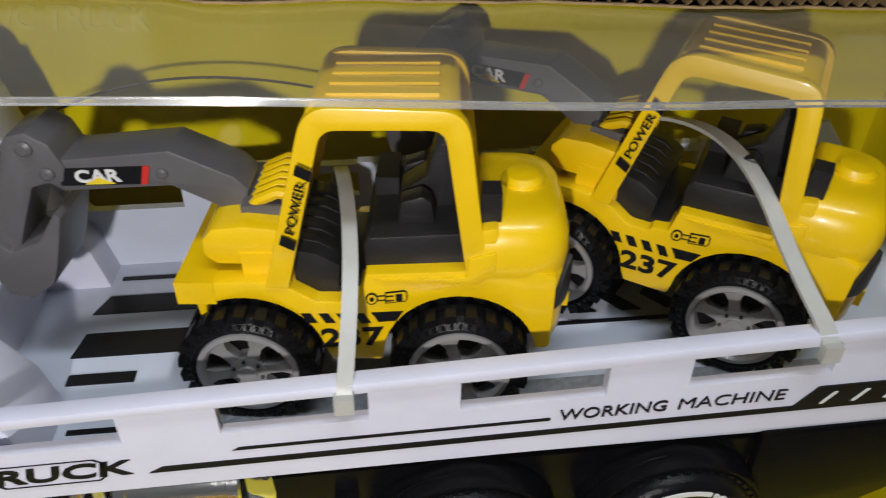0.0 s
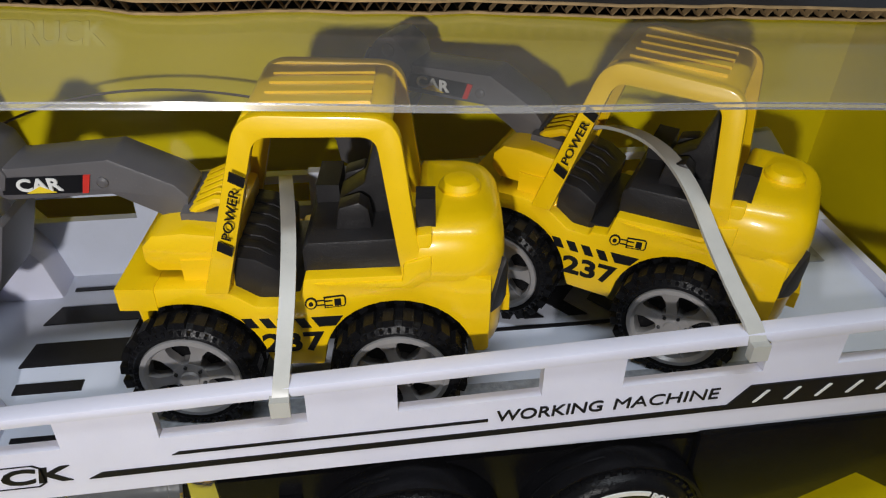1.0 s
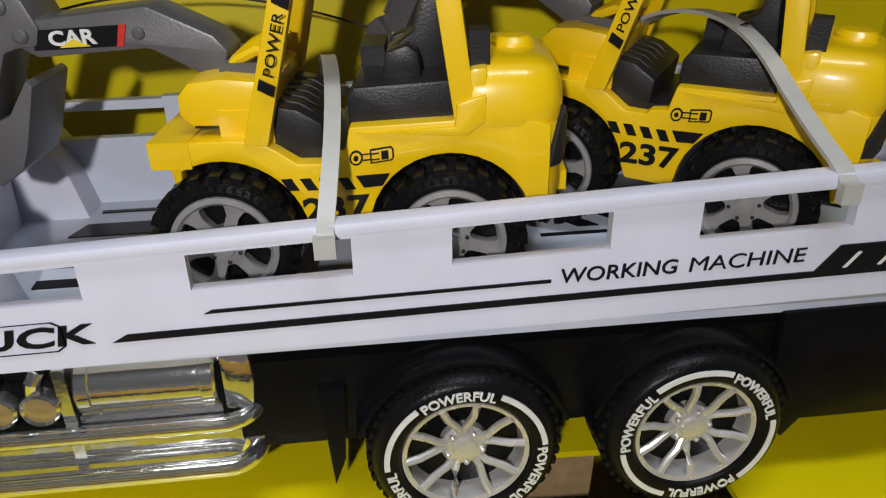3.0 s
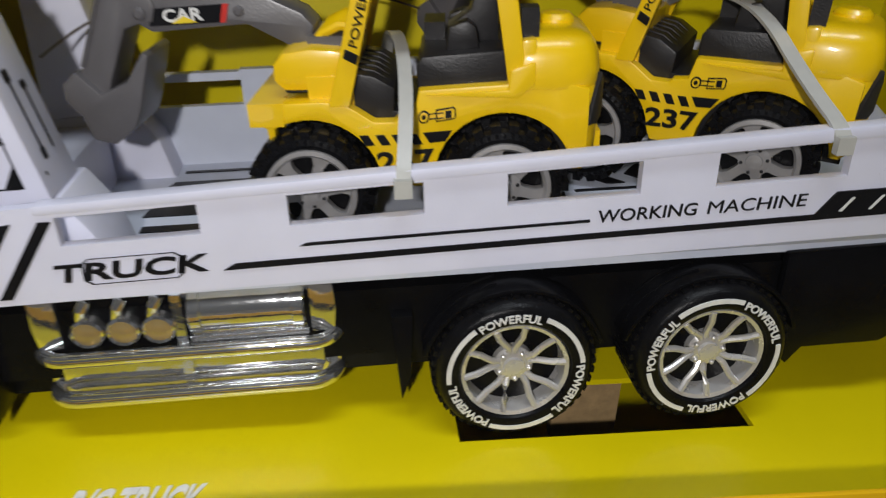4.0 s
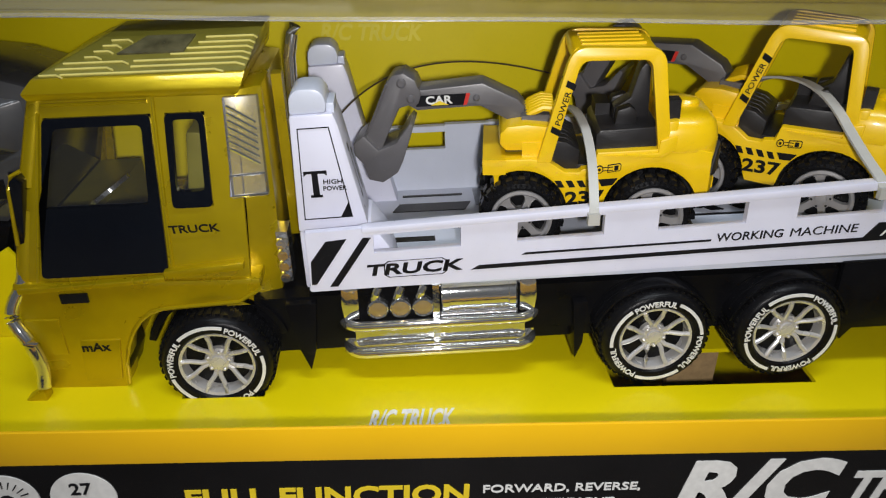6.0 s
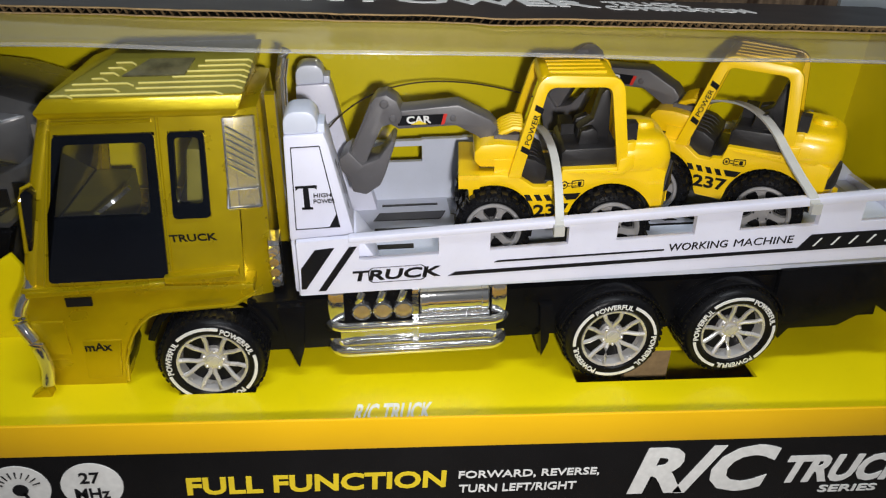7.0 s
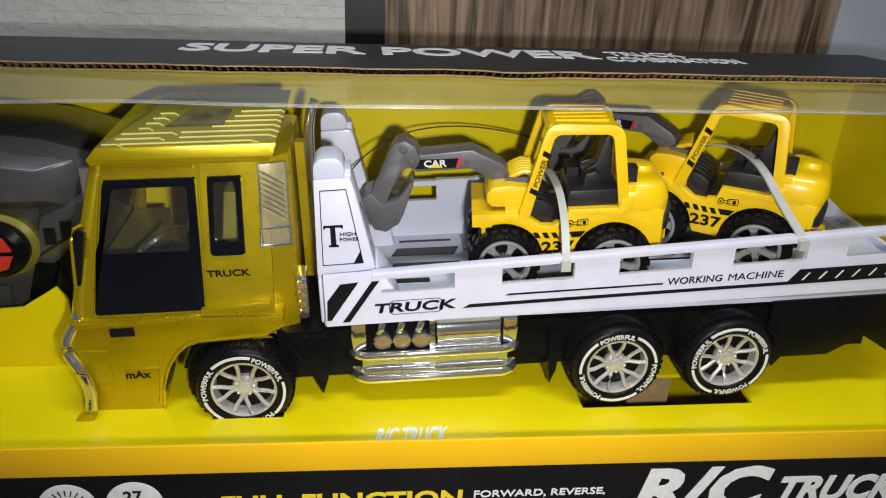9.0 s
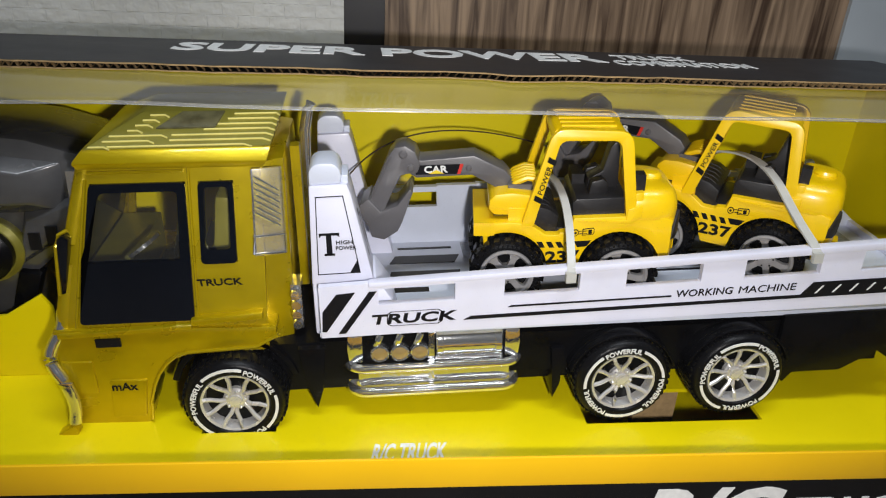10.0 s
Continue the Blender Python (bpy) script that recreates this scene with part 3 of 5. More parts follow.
for k in range(3):
    part("seat_ridge", tube([(-0.0955 + 0.0062 * k, 0.022, 0.0752 + 0.0012 * k), (-0.0930 + 0.0062 * k, 0.054, 0.0756 + 0.0012 * k), (-0.0950 + 0.0062 * k, 0.086, 0.0752 + 0.0012 * k)], 0.0010, 8), CHROME, truck, "shiny seat ridge")
part("gear_lever", tube([(-0.104, 0.044, 0.058), (-0.102, 0.043, 0.080), (-0.098, 0.042, 0.094)], 0.0012, 8), CHROME, truck, "chrome lever")
part("seat_frame", tube([(-0.0800, 0.026, 0.080), (-0.0775, 0.026, 0.098), (-0.0755, 0.030, 0.104), (-0.0755, 0.042, 0.104), (-0.0775, 0.046, 0.098), (-0.0800, 0.046, 0.080)], 0.0016, 8), CHROME, truck, "chrome seat frame")
part("cab_floor", box(-0.145, -0.062, 0.012, 0.096, 0.046, 0.058, 0.001), BLACK, truck)
part("steering_wheel", lathe([(0.0078, -0.0008), (0.0092, -0.0008), (0.0092, 0.0008), (0.0078, 0.0008)], segments=24), CHROME, truck, "small chrome steering wheel")
bpy.data.objects["steering_wheel"].matrix_basis = pose(-0.113, 0.030, 0.088, 55, 0, 80)
# chassis
part("chassis", box(-0.066, 0.236, 0.018, 0.090, 0.016, 0.0465, 0.002), BLACK, truck, "black chassis")
part("underframe", box(-0.060, 0.176, 0.010, 0.098, 0.026, 0.0468, 0.001), BLACK, truck)
tail = [(0.176, 0.0505), (0.243, 0.0515), (0.243, 0.040), (0.252, 0.036), (0.251, 0.026), (0.245, 0.0165), (0.227, 0.0285), (0.210, 0.0185), (0.186, 0.0185), (0.182, 0.013), (0.176, 0.02)]
part("rear_skirt", prism(tail, 0.007, 0.010, 0.0006), BLACK, truck, "black rear skirt with angled bumper")
part("rear_skirt", prism(tail, 0.098, 0.101, 0.0006), BLACK, truck, "black rear skirt with angled bumper")
part("rear_bumper", box(0.236, 0.244, 0.010, 0.098, 0.022, 0.034, 0.001), BLACK, truck)
for wx in (0.0988, 0.1540):
    for yy in (0.001, 0.085):
        ring = arc(wx, 0.0230, 0.0258, 16, 164, 18) + arc(wx, 0.0230, 0.0246, 164, 16, 18)
        part("mudguard", prism(ring, yy, yy + 0.022, 0.0003), BLACK, truck, "black mudguard")
        for k in range(3):
            part("guard_ridge", tube([(wx + 0.0260 * math.cos(radians(a)), yy + 0.004 + 0.005 * k, 0.0230 + 0.0260 * math.sin(radians(a))) for a in range(100, 160, 8)], 0.0004, 5), BLACK, truck)
part("mud_flap", prism([(0.066, 0.040), (0.072, 0.040), (0.071, 0.020), (0.068, 0.012)], 0.006, 0.022, 0.0004), BLACK, truck)
part("mud_flap", prism([(-0.048, 0.046), (-0.036, 0.046), (-0.038, 0.024), (-0.041, 0.014), (-0.045, 0.026)], 0.006, 0.022, 0.0004), BLACK, truck)
ring = arc(-0.0762, 0.0246, 0.0285, 15, 165, 18) + arc(-0.0762, 0.0246, 0.0255, 165, 15, 18)
part("mudguard", prism(ring, 0.008, 0.030, 0.0004), BLACK, truck, "black front mudguard")
part("front_flap", prism([(-0.1175, 0.036), (-0.1145, 0.036), (-0.1135, 0.020), (-0.1175, 0.008)], 0.008, 0.03, 0.0003), BLACK, truck)


def word_round(text, radius, height, mid, span, y):
    """Raised letters bent round a tyre's sidewall; mid and span in degrees, reading clockwise."""
    bm = lettering(text, 1.0, height, 0.0004, bold=0.02)
    for v in bm.verts:
        a = radians(mid + span / 2 - span * v.co.x)
        r = radius + v.co.y
        v.co = (r * math.cos(a), y - v.co.z, r * math.sin(a))
    return bm


def truck_wheel(turn):
    barrel = [(0.0140, 0.010), (0.0152, -0.0022), (0.0148, -0.0038), (0.0137, -0.0033), (0.0130, 0.0030), (0.0128, 0.0075)]
    bm = lathe(barrel, segments=48)
    rim = part("wheel", bm, RIM, truck, "black tyre with white lettering on a chrome spoked rim")
    # black disc gives the shaded depth between the spokes
    part("rim_shade", lathe([(0.0129, 0.0076), (0.0129, 0.0070), (0.004, 0.0066)], segments=32), BLACK, rim)
    part("brake_disc", lathe([(0.0085, 0.0064), (0.0085, 0.0050), (0.0030, 0.0046)], segments=32), RIM, rim, "dull silver disc behind the spokes")
    profile = [(0.0140, 0.012), (0.0200, 0.0150), (0.0216, 0.0140), (0.0221, 0.0105), (0.0222, 0.0010), (0.0217, -0.0022), (0.0206, -0.0040), (0.0196, -0.0046), (0.0170, -0.0049), (0.0156, -0.0044), (0.0150, -0.0036), (0.0140, 0.002)]
    tyre = lathe(profile, segments=72)
    for k in range(44):
        for row, (ya, yb) in enumerate(((-0.0016, 0.0040), (0.0052, 0.0128))):
            b = box(-0.00085, 0.00085, ya, yb, 0.0216, 0.02285)
            bmesh.ops.transform(b, matrix=Matrix.Rotation(2 * math.pi * (k + 0.5 * row) / 44, 4, "Y"), verts=b.verts)
            merged(tyre, b)
    part("tyre", tyre, RUBBER, rim, "black rubber tyre with block tread")
    for k in range(3):
        part("tyre_word", word_round("POWERFUL", 0.0165, 0.0024, turn + 120 * k, 56, -0.0047), PAINT, rim, smooth=0)
        a0, a1 = turn + 120 * k + 31, turn + 120 * k + 89
        bm = prism(arc(0, 0, 0.0190, a0, a1, 22) + arc(0, 0, 0.0177, a1, a0, 22), -0.0051, -0.0044)
        part("tyre_stripe", bm, PAINT, rim, smooth=0)
    for k in range(5):
        for s in (-17, 17):
            a, b = radians(turn + 72 * k + s), radians(turn + 72 * k + s * 0.55)
            pts = [(0.0028 * math.cos(b), 0.0004, 0.0028 * math.sin(b)), (0.0066 * math.cos(b), -0.0012, 0.0066 * math.sin(b)),
                   (0.0106 * math.cos(a), -0.0022, 0.0106 * math.sin(a)), (0.0141 * math.cos(a), -0.0030, 0.0141 * math.sin(a))]
            part("spoke", tube(pts, 0.0010, 8), RIM, rim)
    part("hub", lathe([(0.0058, 0.0045), (0.0056, 0.0), (0.0046, -0.0010), (0.0030, -0.0012), (0.0028, -0.0020), (0.0010, -0.0022)], segments=24), RIM, rim)
    for k in range(5):
        a = radians(turn + 36 + 72 * k)
        part("nut", lathe([(0.0007, 0.001), (0.0007, -0.0016), (0.0003, -0.0019)], (0.0043 * math.cos(a), 0, 0.0043 * math.sin(a)), 8), RIM, rim)
    return rim


for wx, turn in ((0.0988, 96), (0.1540, 40), (-0.0762, 44)):
    w = truck_wheel(turn)
    w.matrix_basis = pose(wx, 0.0022, 0.0246)
    copy_thing(w, pose(wx, 0.1058, 0.0246, 0, 0, 180))

# chrome tank with three lamps
tank_side = arc(-0.0190, 0.0245, 0.0080, 270, 180, 8) + [(-0.0270, 0.0505), (0.0520, 0.0505)] + arc(0.0440, 0.0245, 0.0080, 0, -90, 8)
tank = part("fuel_tank", prism(tank_side, 0.0125, 0.034, 0.0015), CHROME, truck, "chrome fuel tank with side rails")
for z, r, inset in ((0.0338, 0.0021, 0.0), (0.0208, 0.0024, 0.0012)):
    c0, c1 = -0.0265 + inset, 0.0515 - inset
    pts = [(c0, 0.022, z + 0.001)] + [(c0 + 0.0070 - 0.0070 * math.cos(radians(a)), 0.0135 - 0.0072 * math.sin(radians(a)), z) for a in range(0, 91, 15)]
    pts += [(c1 - 0.0070 + 0.0070 * math.sin(radians(a)), 0.0135 - 0.0072 * math.cos(radians(a)), z) for a in range(0, 91, 15)] + [(c1, 0.022, z + 0.001)]
    rail_ob = part("tank_rail", tube(pts, r, 14), CHROME, tank, "chrome rail")
    part("rail_groove", tube([(x, y - r * 0.75, zz + r * 0.75) for x, y, zz in pts[2:-2]], 0.0005, 6), CHROME, rail_ob)
part("tank_belly", prism(arc(-0.0170, 0.0250, 0.0052, 270, 180, 6) + [(-0.0222, 0.0320), (0.0475, 0.0320)] + arc(0.0423, 0.0250, 0.0052, 0, -90, 6), 0.0095, 0.0130, 0.0010), CHROME, tank)
part("tank_face", box(-0.0200, 0.0105, 0.0105, 0.0132, 0.0355, 0.0500, 0.0006), BLACK, tank, "black recess behind the lamps")
part("tank_post", box(0.0098, 0.0124, 0.0078, 0.013, 0.0215, 0.0502, 0.0006), CHROME, tank)
drum = [(0.0080, -0.0152), (0.0086, -0.0146), (0.0086, -0.0120), (0.0081, -0.0117), (0.0081, 0.0117), (0.0086, 0.0120), (0.0086, 0.0146), (0.0080, 0.0152)]
bm = lathe(drum, (0, 0, 0), 36)
bmesh.ops.transform(bm, matrix=pose(0.0284, 0.0155, 0.0425, 0, 0, 90), verts=bm.verts)
part("tank_drum", bm, CHROME, tank, "chrome drum")
part("drum_shelf", box(0.0128, 0.0440, 0.0090, 0.0130, 0.0345, 0.0368, 0.0006), CHROME, tank)
end_post = [(0.0446, 0.0350), (0.0512, 0.0350), (0.0520, 0.0420), (0.0515, 0.0505), (0.0446, 0.0505)]
part("tank_end", prism(end_post, 0.0090, 0.0135, 0.0016), CHROME, tank)
part("tank_end", prism([(-0.0195 - (x - 0.0446), z) for x, z in end_post], 0.0090, 0.0135, 0.0016), CHROME, tank)
for lx in (-0.0122, -0.0032, 0.0058):
    ringob = part("lamp_ring", lathe([(0.0030, 0.0055), (0.0043, 0.005), (0.0043, 0.0), (0.0037, -0.0006), (0.0032, 0.0)], (lx, 0.0070, 0.0408), 24), CHROME, tank, "chrome lamp ring")
    part("lens", lathe([(0.0033, 0.002), (0.0033, 0.0), (0.0022, -0.0005), (0.0006, -0.0007)], (lx, 0.0070, 0.0408), 20), LAMP_AMBER, tank, "amber lens")
    part("horn", tube([(lx - 0.0012, 0.0090, 0.0445), (lx - 0.0004, 0.0084, 0.0475), (lx + 0.0008, 0.0092, 0.0498)], 0.0017, 10), CHROME, tank)

# ---- flatbed ----
def rim_top(x):
    return 0.0783 + 0.0420 * x


def hole_top(x):
    return 0.0752 + 0.0415 * x


def hole_low(x):
    return 0.0674 + 0.0315 * x


def rail_low(x):
    return 0.0520 + 0.0163 * x


HOLES = [(-0.0119, 0.0212), (0.0427, 0.0760), (0.0969, 0.1312), (0.1510, 0.1865), (0.2060, 0.2405)]
END = 0.262
RY = 0.006


def rail(name, y0, y1, label):
    xs = [-0.0371] + [x for h in HOLES for x in h] + [END]
    bm = bmesh.new()
    cells = []
    for a, b in zip(xs, xs[1:]):
        cells.append((a, b, rail_low(a), hole_low(a), rail_low(b), hole_low(b)))
        if (a, b) not in HOLES:
            cells.append((a, b, hole_low(a), hole_top(a), hole_low(b), hole_top(b)))
        cells.append((a, b, hole_top(a), rim_top(a), hole_top(b), rim_top(b)))
    seen = {}

    def vert(x, z):
        key = (round(x, 5), round(z, 5))
        if key not in seen:
            seen[key] = bm.verts.new((x, y0, z))
        return seen[key]
    for a, b, al, ah, bl, bh in cells:
        bm.faces.new((vert(a, al), vert(b, bl), vert(b, bh), vert(a, ah)))
    r = bmesh.ops.extrude_face_region(bm, geom=bm.faces[:])
    bmesh.ops.translate(bm, verts=[v for v in r["geom"] if isinstance(v, bmesh.types.BMVert)], vec=(0, y1 - y0, 0))
    return part(name, bm, WHITE, truck, label, smooth=0)


near_rail = rail("side_rail", RY, RY + 0.003, "white side rail with cut-outs and black lettering")
part("rail_lip", prism([(-0.016, rim_top(-0.016) - 0.0018), (END, rim_top(END) - 0.003), (END, rim_top(END) + 0.0010), (-0.016, rim_top(-0.016) + 0.0008)], RY - 0.0014, RY + 0.0034, 0.0008), WHITE, near_rail, "white rounded rail lip")
DECK = 0.0523
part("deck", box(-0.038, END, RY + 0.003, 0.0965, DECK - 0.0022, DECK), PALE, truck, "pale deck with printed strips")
part("deck_end", box(END - 0.003, END, RY + 0.003, 0.0965, DECK, DECK + 0.004, 0.0006), WHITE, truck)
far = bmesh.new()
FAR_Y = 0.0965
FX = [-0.028, -0.0115, 0.0215, 0.0425, 0.0762, 0.0972, 0.1315, 0.1515, 0.1872, 0.206]
for i, (a, b) in enumerate(zip(FX, FX[1:])):
    box(a, b, FAR_Y, FAR_Y + 0.003, 0.0470, 0.0735 + 0.02 * a, 0, far)
    if i % 2 == 0:
        box(a, b, FAR_Y, FAR_Y + 0.003, 0.0735 + 0.02 * a, 0.0822 + 0.02 * a, 0, far)
    box(a, b, FAR_Y - 0.0005, FAR_Y + 0.003, 0.0822 + 0.02 * a, 0.0850 + 0.02 * a, 0, far)
prism([(0.206, 0.0470), (0.2755, 0.0445), (0.2535, 0.0640), (0.2300, 0.0935), (0.206, 0.0905)], FAR_Y, FAR_Y + 0.003, 0.0006, far)
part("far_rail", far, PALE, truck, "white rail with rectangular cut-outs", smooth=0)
# printed strips on the deck
DZ = DECK + 0.0002


def deck_bar(x0, x1, ya, yb, mat=INK, skew=0.0, name="deck_strip"):
    b = box(x0, x1, ya, yb, DZ - 0.0002, DZ + 0.0002)
    for v in b.verts:
        v.co.x += skew * (v.co.y - ya)
    return part(name, b, mat, truck, smooth=0)


deck_bar(-0.0050, 0.0130, 0.0416, 0.0456)
deck_bar(-0.0066, 0.0285, 0.0525, 0.0625, skew=0.2)
deck_bar(-0.0052, 0.0285, 0.0712, 0.0795, skew=0.4)
deck_bar(-0.0002, 0.0285, 0.0876, 0.0892)
deck_bar(0.128, 0.176, 0.0526, 0.0540)
for x in (0.140, 0.154, 0.168):
    deck_bar(x, x + 0.006, 0.0575, 0.0650, INK, -0.8)
    deck_bar(x - 0.0060, x, 0.0650, 0.0725, INK, 0.8)
part("tread_strip", box(0.034, 0.250, 0.012, 0.031, DECK - 0.0002, DECK + 0.0004), PLATE, truck, "grey diamond tread strip", smooth=0)
part("tread_strip", box(0.034, 0.250, 0.076, 0.094, DECK - 0.0002, DECK + 0.0004), PLATE, truck, "grey diamond tread strip", smooth=0)
deck_bar(0.0, 0.017, 0.0240, 0.0256)

# prints on the rail
PY = RY - 0.0003


def rail_bar(poly, name="rail_stripe", mat=INK, y=PY):
    return part(name, prism(poly, y, y + 0.0004), mat, near_rail, smooth=0)


rail_bar([(0.0250, 0.0577), (0.262, 0.0628), (0.262, 0.0644), (0.0282, 0.0595)])
rail_bar([(0.0445, 0.0631), (0.1185, 0.0646), (0.1185, 0.0654), (0.0462, 0.0640)])
rail_bar([(0.1786, 0.0616), (0.262, 0.0634), (0.262, 0.0706), (0.1846, 0.0690)], "rail_panel", INK, PY - 0.0002)
for k in range(9):
    x = 0.1860 + 0.0083 * k
    z = 0.0634 + 0.0215 * 0.0083 * k
    rail_bar([(x, z), (x + 0.0008, z), (x + 0.0038, z + 0.0038), (x + 0.0030, z + 0.0038)], "rail_tick", PAINT, PY - 0.0005)
rail_bar([(-0.0298, 0.0730), (-0.0218, 0.0737), (-0.0347, 0.0546), (-0.0366, 0.0547), (-0.0360, 0.0646)])
rail_bar([(-0.0158, 0.0738), (-0.0126, 0.0738), (-0.0265, 0.0534), (-0.0297, 0.0534)])
write("rail_word", "TRUCK", on_side(-0.0160, PY + 0.0003, 0.0571, 1.2), 0.0376, 0.0050, INK, near_rail, 0.25, 0.03)


def cut_frame(x0, x1, za, zb, g, slope):
    """A thin rectangle outline with cut corners."""
    out = [(x0 + g, za), (x1 - g, za), (x1, za + g * 0.7), (x1, zb - g * 0.7), (x1 - g, zb), (x0 + g, zb), (x0, zb - g * 0.7), (x0, za + g * 0.7)]
    return [Vector((x, PY, z + slope * (x - x0))) for x, z in out]


fr = bmesh.new()
ring = cut_frame(-0.0086, 0.0158, 0.0561, 0.0633, 0.0018, 0.02)
mid = sum(ring, Vector()) / len(ring)
rows = []
for p in ring:
    q = p + (mid - p).normalized() * 0.00045
    rows.append([fr.verts.new((a.x, PY + dy, a.z)) for a, dy in ((p, 0), (q, 0), (q, 0.0004), (p, 0.0004))])
for a, b in zip(rows, rows[1:] + rows[:1]):
    for k in range(4):
        fr.faces.new((a[k], b[k], b[(k + 1) % 4], a[(k + 1) % 4]))
part("word_frame", fr, INK, near_rail, smooth=0)
write("rail_word", "WORKING", on_side(0.1203, PY + 0.0003, 0.0642, 1.2), 0.0264, 0.0036, INK, near_rail, 0.1, 0.01)
write("rail_word", "MACHINE", on_side(0.1497, PY + 0.0003, 0.0648, 1.2), 0.0268, 0.0036, INK, near_rail, 0.1)


def headboard(y0, y1, dz):
    post = prism([(-0.040, 0.0745), (-0.0135, 0.0765), (-0.0215, 0.1160 + dz), (-0.0230, 0.1205 + dz), (-0.0385, 0.1200 + dz)], y0, y1, 0.0010)
    ob = part("headboard_post", post, WHITE, truck, "white headboard post with black outline print")
    cap = [(-0.0385, 0.1200 + dz), (-0.0255, 0.1205 + dz), (-0.0250, 0.1238 + dz)] + arc(-0.0300, 0.1245 + dz, 0.0048, 0, 90, 5) + arc(-0.0335, 0.1245 + dz, 0.0048, 90, 180, 5)
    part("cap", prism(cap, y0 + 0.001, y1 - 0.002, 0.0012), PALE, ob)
    part("foot", prism([(-0.040, 0.0490), (-0.002, 0.0490), (-0.006, 0.066), (-0.0125, 0.0765), (-0.040, 0.0745)], y0 + 0.0008, y1 + 0.004, 0.0015), WHITE, ob)
    part("shoulder", prism([(-0.0255, 0.1195 + dz), (-0.0225, 0.1195 + dz), (-0.0225, 0.1235 + dz), (-0.0255, 0.1235 + dz)], y0 + 0.003, y1 - 0.004, 0.0006), PALE, ob)
    return ob


HY = 0.012
post = headboard(HY, HY + 0.020, 0.0)
far_post = headboard(0.084, 0.1015, -0.0015)
part("headboard_bar", box(-0.038, -0.022, HY + 0.020, 0.084, 0.0490, 0.072, 0.002), WHITE, truck, "white crossbar")
hp = HY - 0.0002
for quad in (((-0.0372, 0.0795), (-0.0190, 0.0800), (-0.0190, 0.0804), (-0.0372, 0.0799)), ((-0.0372, 0.0795), (-0.0368, 0.0795), (-0.0358, 0.1155), (-0.0362, 0.1155)),
             ((-0.0362, 0.1151), (-0.0252, 0.1154), (-0.0252, 0.1158), (-0.0362, 0.1155)), ((-0.0194, 0.0800), (-0.0190, 0.0800), (-0.0248, 0.1158), (-0.0252, 0.1158)),
             ((-0.0235, 0.0802), (-0.0190, 0.0802), (-0.0202, 0.0862))):
    part("post_print", prism(list(quad), hp, hp + 0.0004), INK, post, smooth=0)
for quad in (((-0.0357, 0.0990), (-0.0272, 0.0992), (-0.0272, 0.0972), (-0.0282, 0.0980), (-0.0347, 0.0980), (-0.0357, 0.0970)), ((-0.0328, 0.0982), (-0.0306, 0.0982), (-0.0304, 0.0890), (-0.0328, 0.0890)), ((-0.0338, 0.0896), (-0.0294, 0.0896), (-0.0294, 0.0886), (-0.0338, 0.0886))):
    part("post_letter", prism(list(quad), hp, hp + 0.0004), INK, post, smooth=0)
write("post_word", "HIGH", on_side(-0.0288, HY, 0.0938), 0.0070, 0.0018, INK, post, bold=0.02)
write("post_word", "POWER", on_side(-0.0290, HY, 0.0912), 0.0086, 0.0018, INK, post, bold=0.02)


def slope_mark(ya, yb, za, zb, name="post_mark"):
    """A dark print on the post's slanted inner face."""
    def at(y, z):
        return Vector((-0.0135 - (z - 0.0765) * 0.2025 + 0.0002, y, z))
    b = bmesh.new()
    b.faces.new([b.verts.new(at(y, z)) for y, z in ((ya, za), (yb, za), (yb, zb), (ya, zb))])
    return part(name, b, INK, post, smooth=0)


for ya, yb, za, zb in ((0.0185, 0.0195, 0.088, 0.104), (0.0175, 0.0205, 0.104, 0.107), (0.0178, 0.0202, 0.085, 0.088), (0.0245, 0.0255, 0.086, 0.101), (0.0235, 0.0265, 0.101, 0.103), (0.0150, 0.0160, 0.082, 0.083)):
    slope_mark(ya, yb, za, zb)

